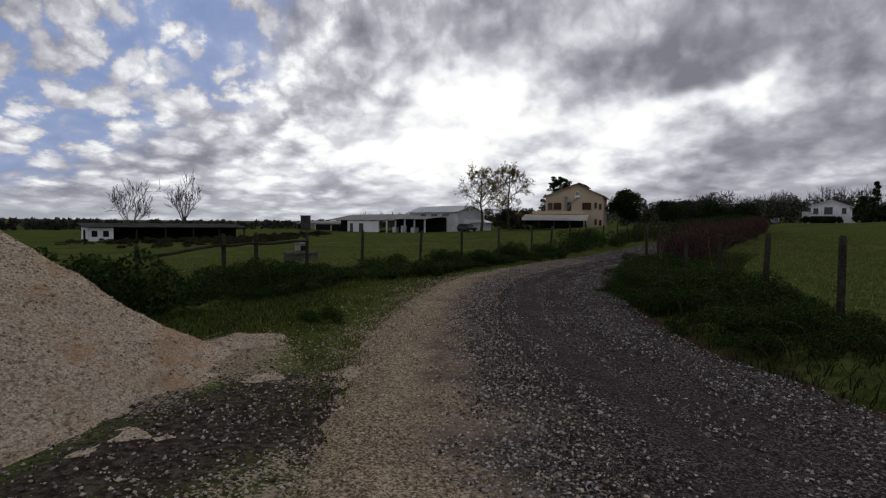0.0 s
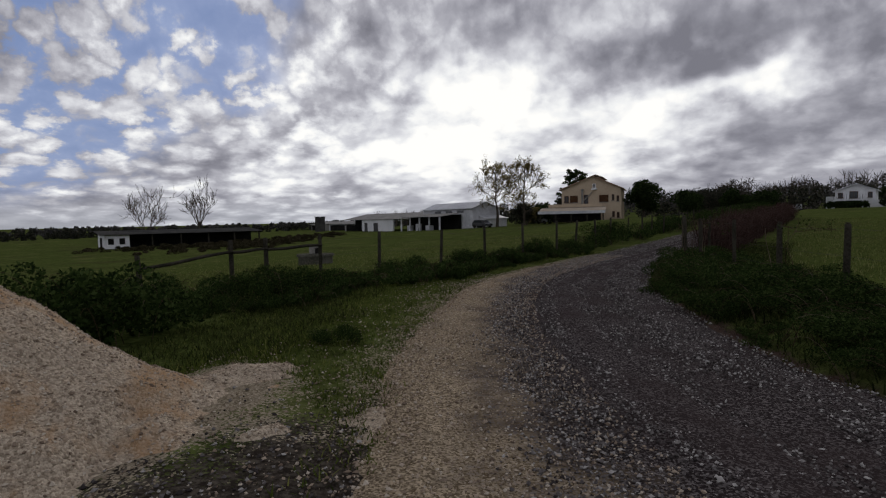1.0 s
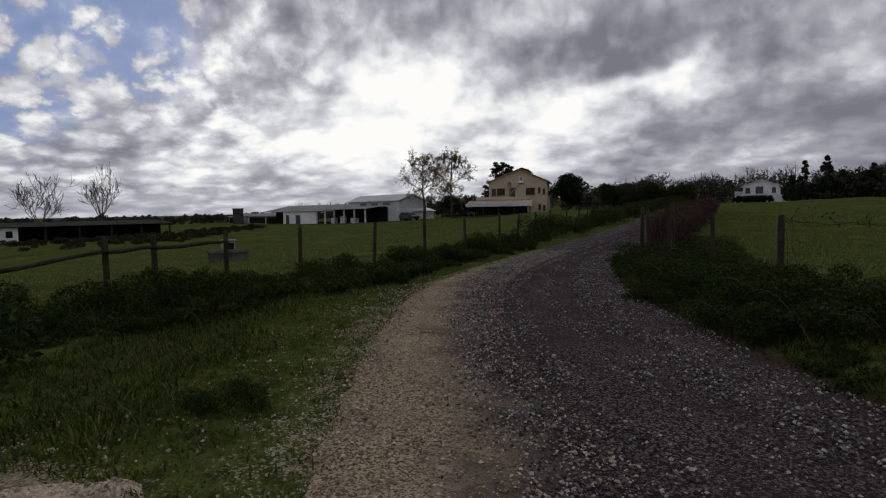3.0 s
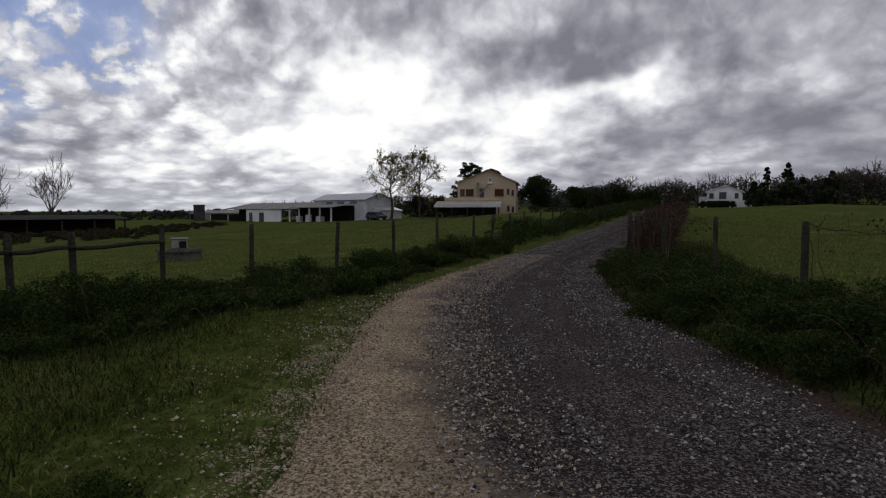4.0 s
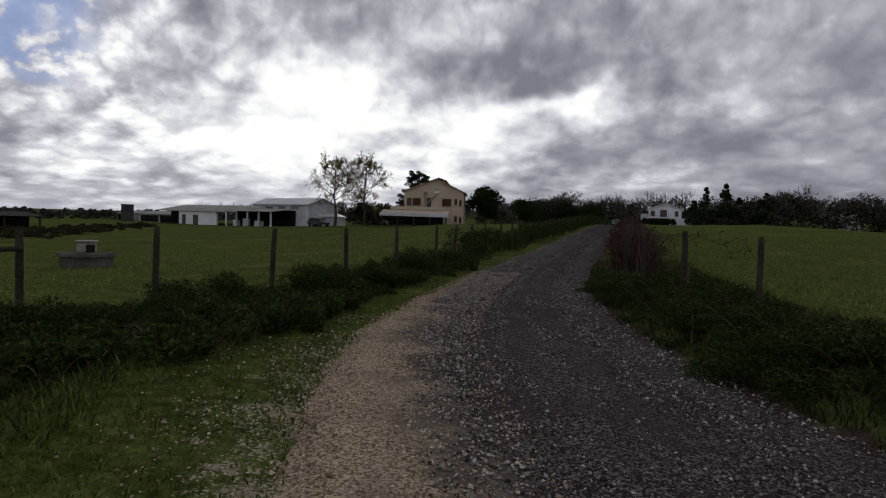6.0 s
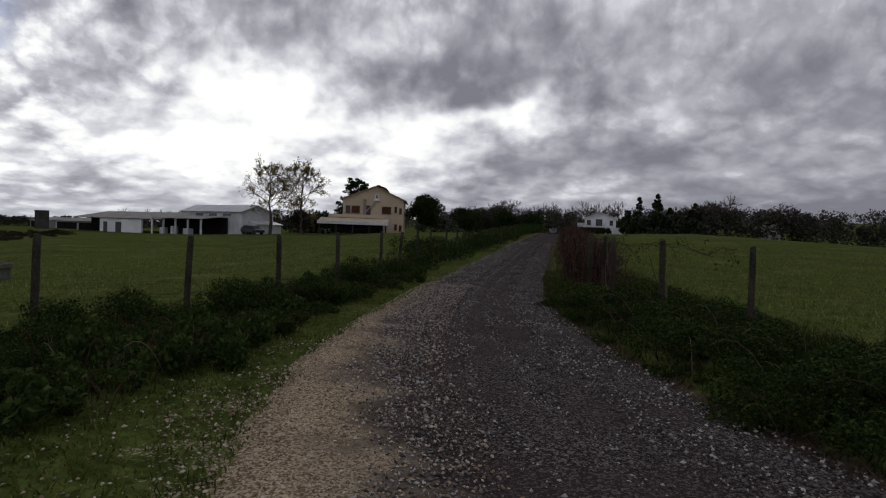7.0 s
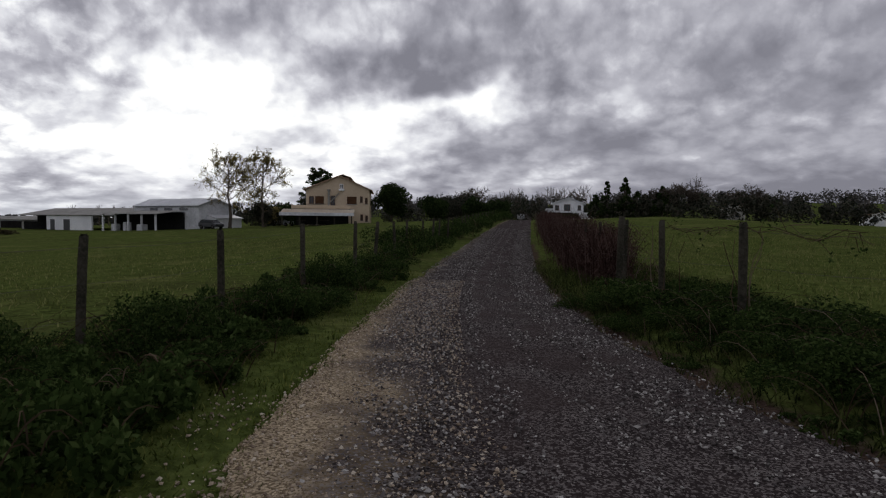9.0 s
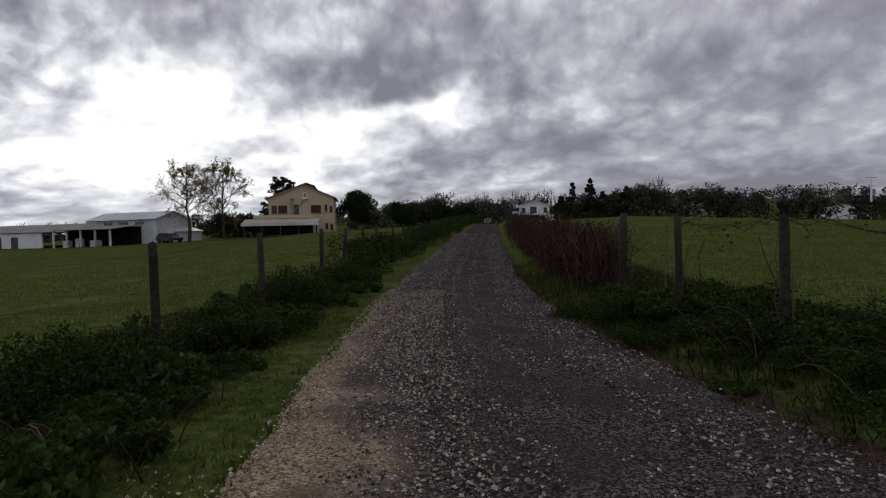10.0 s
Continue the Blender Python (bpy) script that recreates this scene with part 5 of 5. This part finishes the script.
def dead_vines():
    """Leafless creepers that climb the posts and trail along the top wire on the right."""
    rng = np.random.default_rng(77)
    for i in (3, 5, 6):
        x, y, top, g = tops[i]
        e = thing("dead_vine", x, y, g, 0, "leafless thorny vine climbing a fence post and its wire", "vine", "vines on the fence")
        paths, leaf_at = [], []
        nx, ny = tops[i - 1][0] - x, tops[i - 1][1] - y
        for k in range(4):
            h = (top - g) * rng.uniform(0.85, 1.05)
            s = rng.uniform(-0.5, 0.5)
            pts, p = [], Vector((rng.normal() * 0.07, rng.normal() * 0.07, 0))
            for j in range(6):
                pts.append((p.copy(), 0.008 - 0.0009 * j))
                p += Vector((nx * 0.05 * s + rng.normal() * 0.04, ny * 0.05 * s + rng.normal() * 0.04, h / 5.5))
            paths.append(pts)
        for k in range(3):
            pts = []
            for j in range(9):
                t = j / 8 * rng.uniform(0.8, 0.95)
                q = Vector((nx * t, ny * t, (top - g) * 0.95 + rng.normal() * 0.035 - 0.05 * math.sin(t * 3)))
                pts.append((q, 0.0032))
                if j % 2:
                    d = Vector((rng.normal() * 0.1, rng.normal() * 0.1, rng.normal() * 0.12))
                    paths.append([(q, 0.004), (q + d, 0.002)])
                    leaf_at.append(tuple(q + d))
            paths.append(pts)
        v, f = tube_arrays(paths, 4)
        mesh_ob("stem_tangle", v, f, M["drystem"], e)
        lv, lf = leaf_cloud(rng, leaf_at, np.full(len(leaf_at), 0.06), 60, 0.02)
        tagged(mesh_ob("foliage", lv, lf, M["bramble"], e), kind="stuff")


dead_vines()


# ---- gravel heap and loose stones ----
def pile_height(x, y):
    r = math.hypot(x + 1.95, y - 1.75)
    r *= 1.0 + 0.22 * noise.noise((x * 0.55, y * 0.55, 3)) * smooth((r - 0.6) / 1.2)
    h = 2.42 * max(0.0, 1 - r / 2.75) - 0.12 * math.exp(-(r / 0.5) ** 2)
    a = ((x + 0.8) / 1.5) ** 2 + ((y - 3.0) / 1.75) ** 2
    a += 0.9 * noise.noise((x * 1.9, y * 1.9, 31)) + 0.35 * noise.noise((x * 6, y * 6, 12))
    h = max(h - 0.02, 0.13 * smooth((1.15 - a) * 0.8) - 0.035)
    if h > -0.03:
        h += min(1.0, 0.25 + max(h, 0.0) * 5) * (0.10 * noise.noise((x * 1.4, y * 1.4, 8)) + 0.04 * noise.noise((x * 5, y * 5, 2)) + 0.014 * noise.noise((x * 13, y * 13, 5)))
    return h


def gravel_pile():
    e = thing("gravel_pile", -1.2, 2.2, ground_z(-1.2, 2.2) - 0.06, 0, "large heap of pale tan crushed stone beside the track", "gravel pile")
    b = e.matrix_world.translation
    n = 150
    xs, ys = np.linspace(-5.2, 1.6, n), np.linspace(-2.2, 5.0, n)
    verts = []
    for y in ys:
        for x in xs:
            h = pile_height(x, y)
            verts.append((x - b.x, y - b.y, ground_z(x, y) + max(h, -0.06) - b.z))
    faces = [(j * n + i, j * n + i + 1, (j + 1) * n + i + 1, (j + 1) * n + i) for j in range(n - 1) for i in range(n - 1)]
    mesh_ob("mound", verts, faces, M["pile"], e, True)
    rng = np.random.default_rng(55)
    p = []
    while len(p) < 22000:
        x, y = rng.uniform(-3.4, 1.7), rng.uniform(0.6, 5.0)
        h = pile_height(x, y)
        if h > 0.01 or rng.random() < 0.06:
            p.append((x - b.x, y - b.y, ground_z(x, y) + max(h, 0) - b.z))
    v, f = stones(rng, np.array(p), 0.004, 0.018)
    tagged(mesh_ob("gravel_cover", v, f, M["palestone"], e), kind="stuff")


def stones(rng, centres, lo, hi):
    """Small angular stones, six corners each."""
    n = len(centres)
    base = np.array([(1, 0, 0), (0, 1, 0), (-1, 0, 0), (0, -1, 0), (0, 0, 0.75), (0, 0, -0.75)], float)
    s = lo + (hi - lo) * rng.random(n) ** 2.2
    shape = base[None] * rng.uniform(0.6, 1.25, (n, 6, 1)) * s[:, None, None] * rng.uniform(0.65, 1.3, (n, 1, 3))
    a = rng.uniform(0, 6.283, n)
    t = rng.uniform(-0.5, 0.5, n)
    ca, sa, ct, st = np.cos(a), np.sin(a), np.cos(t), np.sin(t)
    x, y, z = shape[..., 0], shape[..., 1], shape[..., 2]
    y, z = y * ct[:, None] - z * st[:, None], y * st[:, None] + z * ct[:, None]
    x, y = x * ca[:, None] - y * sa[:, None], x * sa[:, None] + y * ca[:, None]
    v = (np.stack([x, y, z], 2) + centres[:, None, :]).reshape(-1, 3)
    tri = np.array([(0, 1, 4), (1, 2, 4), (2, 3, 4), (3, 0, 4), (1, 0, 5), (2, 1, 5), (3, 2, 5), (0, 3, 5)])
    f = (tri[None] + 6 * np.arange(n)[:, None, None]).reshape(-1, 3)
    return v, f


gravel_pile()


def road_stones():
    rng = np.random.default_rng(66)
    grey, pale = [], []
    while len(grey) < 110000:
        y = 1.6 + 58 * rng.random() ** 3.2
        l, r = road_left(y), road_right(y)
        u = rng.uniform(0.0, 1.0)
        x = l + (r - l) * u
        c = clump(x, y, 1.1)
        wheel = math.exp(-((u - 0.39) / 0.05) ** 2) + 1.2 * math.exp(-((u - 0.67) / 0.08) ** 2) + 0.45 * smooth((u - 0.76) / 0.1)
        edge = np.interp(y, [8, 13, 16, 24], [0.24, 0.17, 0.1, 0.03]) + 0.025 * rng.normal()
        if u < edge + 0.08 * c or rng.random() > 0.85 + 0.6 * c - 0.70 * wheel:
            continue
        grey.append((x, y, ground_z(x, y) + 0.024))
    while len(pale) < 26000:
        y = 2.0 + 20 * rng.random() ** 1.5
        l, r = road_left(y), road_right(y)
        u = rng.uniform(-0.28, 0.40)
        x = l + (r - l) * u
        if u < 0 and y > 11.3:
            continue
        if rng.random() > (0.9 if u > 0 else (0.75 * math.exp(u * 7) + 0.04) * (0.35 + 2.2 * max(0, clump(x, y, 1.4)))) - 1.6 * max(0, u - 0.25) or pile_zone(x, y) and pile_height(x, y) > 0.02:
            continue
        pale.append((x, y, ground_z(x, y) + (0.024 if u > 0 else 0.012)))
    mud = []
    while len(mud) < 1000:
        x, y = rng.normal() * 0.6 + 1.2, rng.normal() * 1.0 + 2.9
        if pile_height(x, y) < 0.03 and x < road_left(y) + 0.1:
            mud.append((x, y, ground_z(x, y) + 0.006))
    grey += mud
    for cx, cy, r, n in ((-2.78, 11.75, 0.22, 500), (-3.2, 12.75, 0.25, 450), (-1.7, 5.0, 0.25, 420), (-2.3, 9.2, 0.3, 380), (-1.9, 7.6, 0.35, 360), (-2.6, 10.6, 0.3, 360)):
        for i in range(int(n * 0.25)):
            x, y = cx + rng.normal() * r * 0.6, cy + rng.normal() * r
            pale.append((x, y, ground_z(x, y) + 0.010))
    v, f = stones(rng, np.array(grey), 0.007, 0.018)
    tagged(mesh_ob("road_gravel", v, f, M["stone"]), "loose grey and whitish crushed stones on the track", "gravel", kind="stuff")
    v, f = stones(rng, np.array(pale), 0.005, 0.016)
    tagged(mesh_ob("pale_gravel", v, f, M["palestone"]), "loose pale tan stones along the track edge", "gravel", kind="stuff")


road_stones()


def utility_pole(x, y, h):
    e = thing("utility_pole", x, y, ground_z(x, y), 0, "pale concrete utility pole rising above dark trees", "pole")
    v, f = tube_arrays([[((0, 0, -0.3), 0.17), ((0, 0, h), 0.10)]], 8)
    mesh_ob("shaft", v, f, M["white"], e)
    box_part("crossarm", (-0.8, 0.8, -0.05, 0.05, h - 0.5, h - 0.4), M["concrete"], e)


utility_pole(56.5, 112, 7.2)
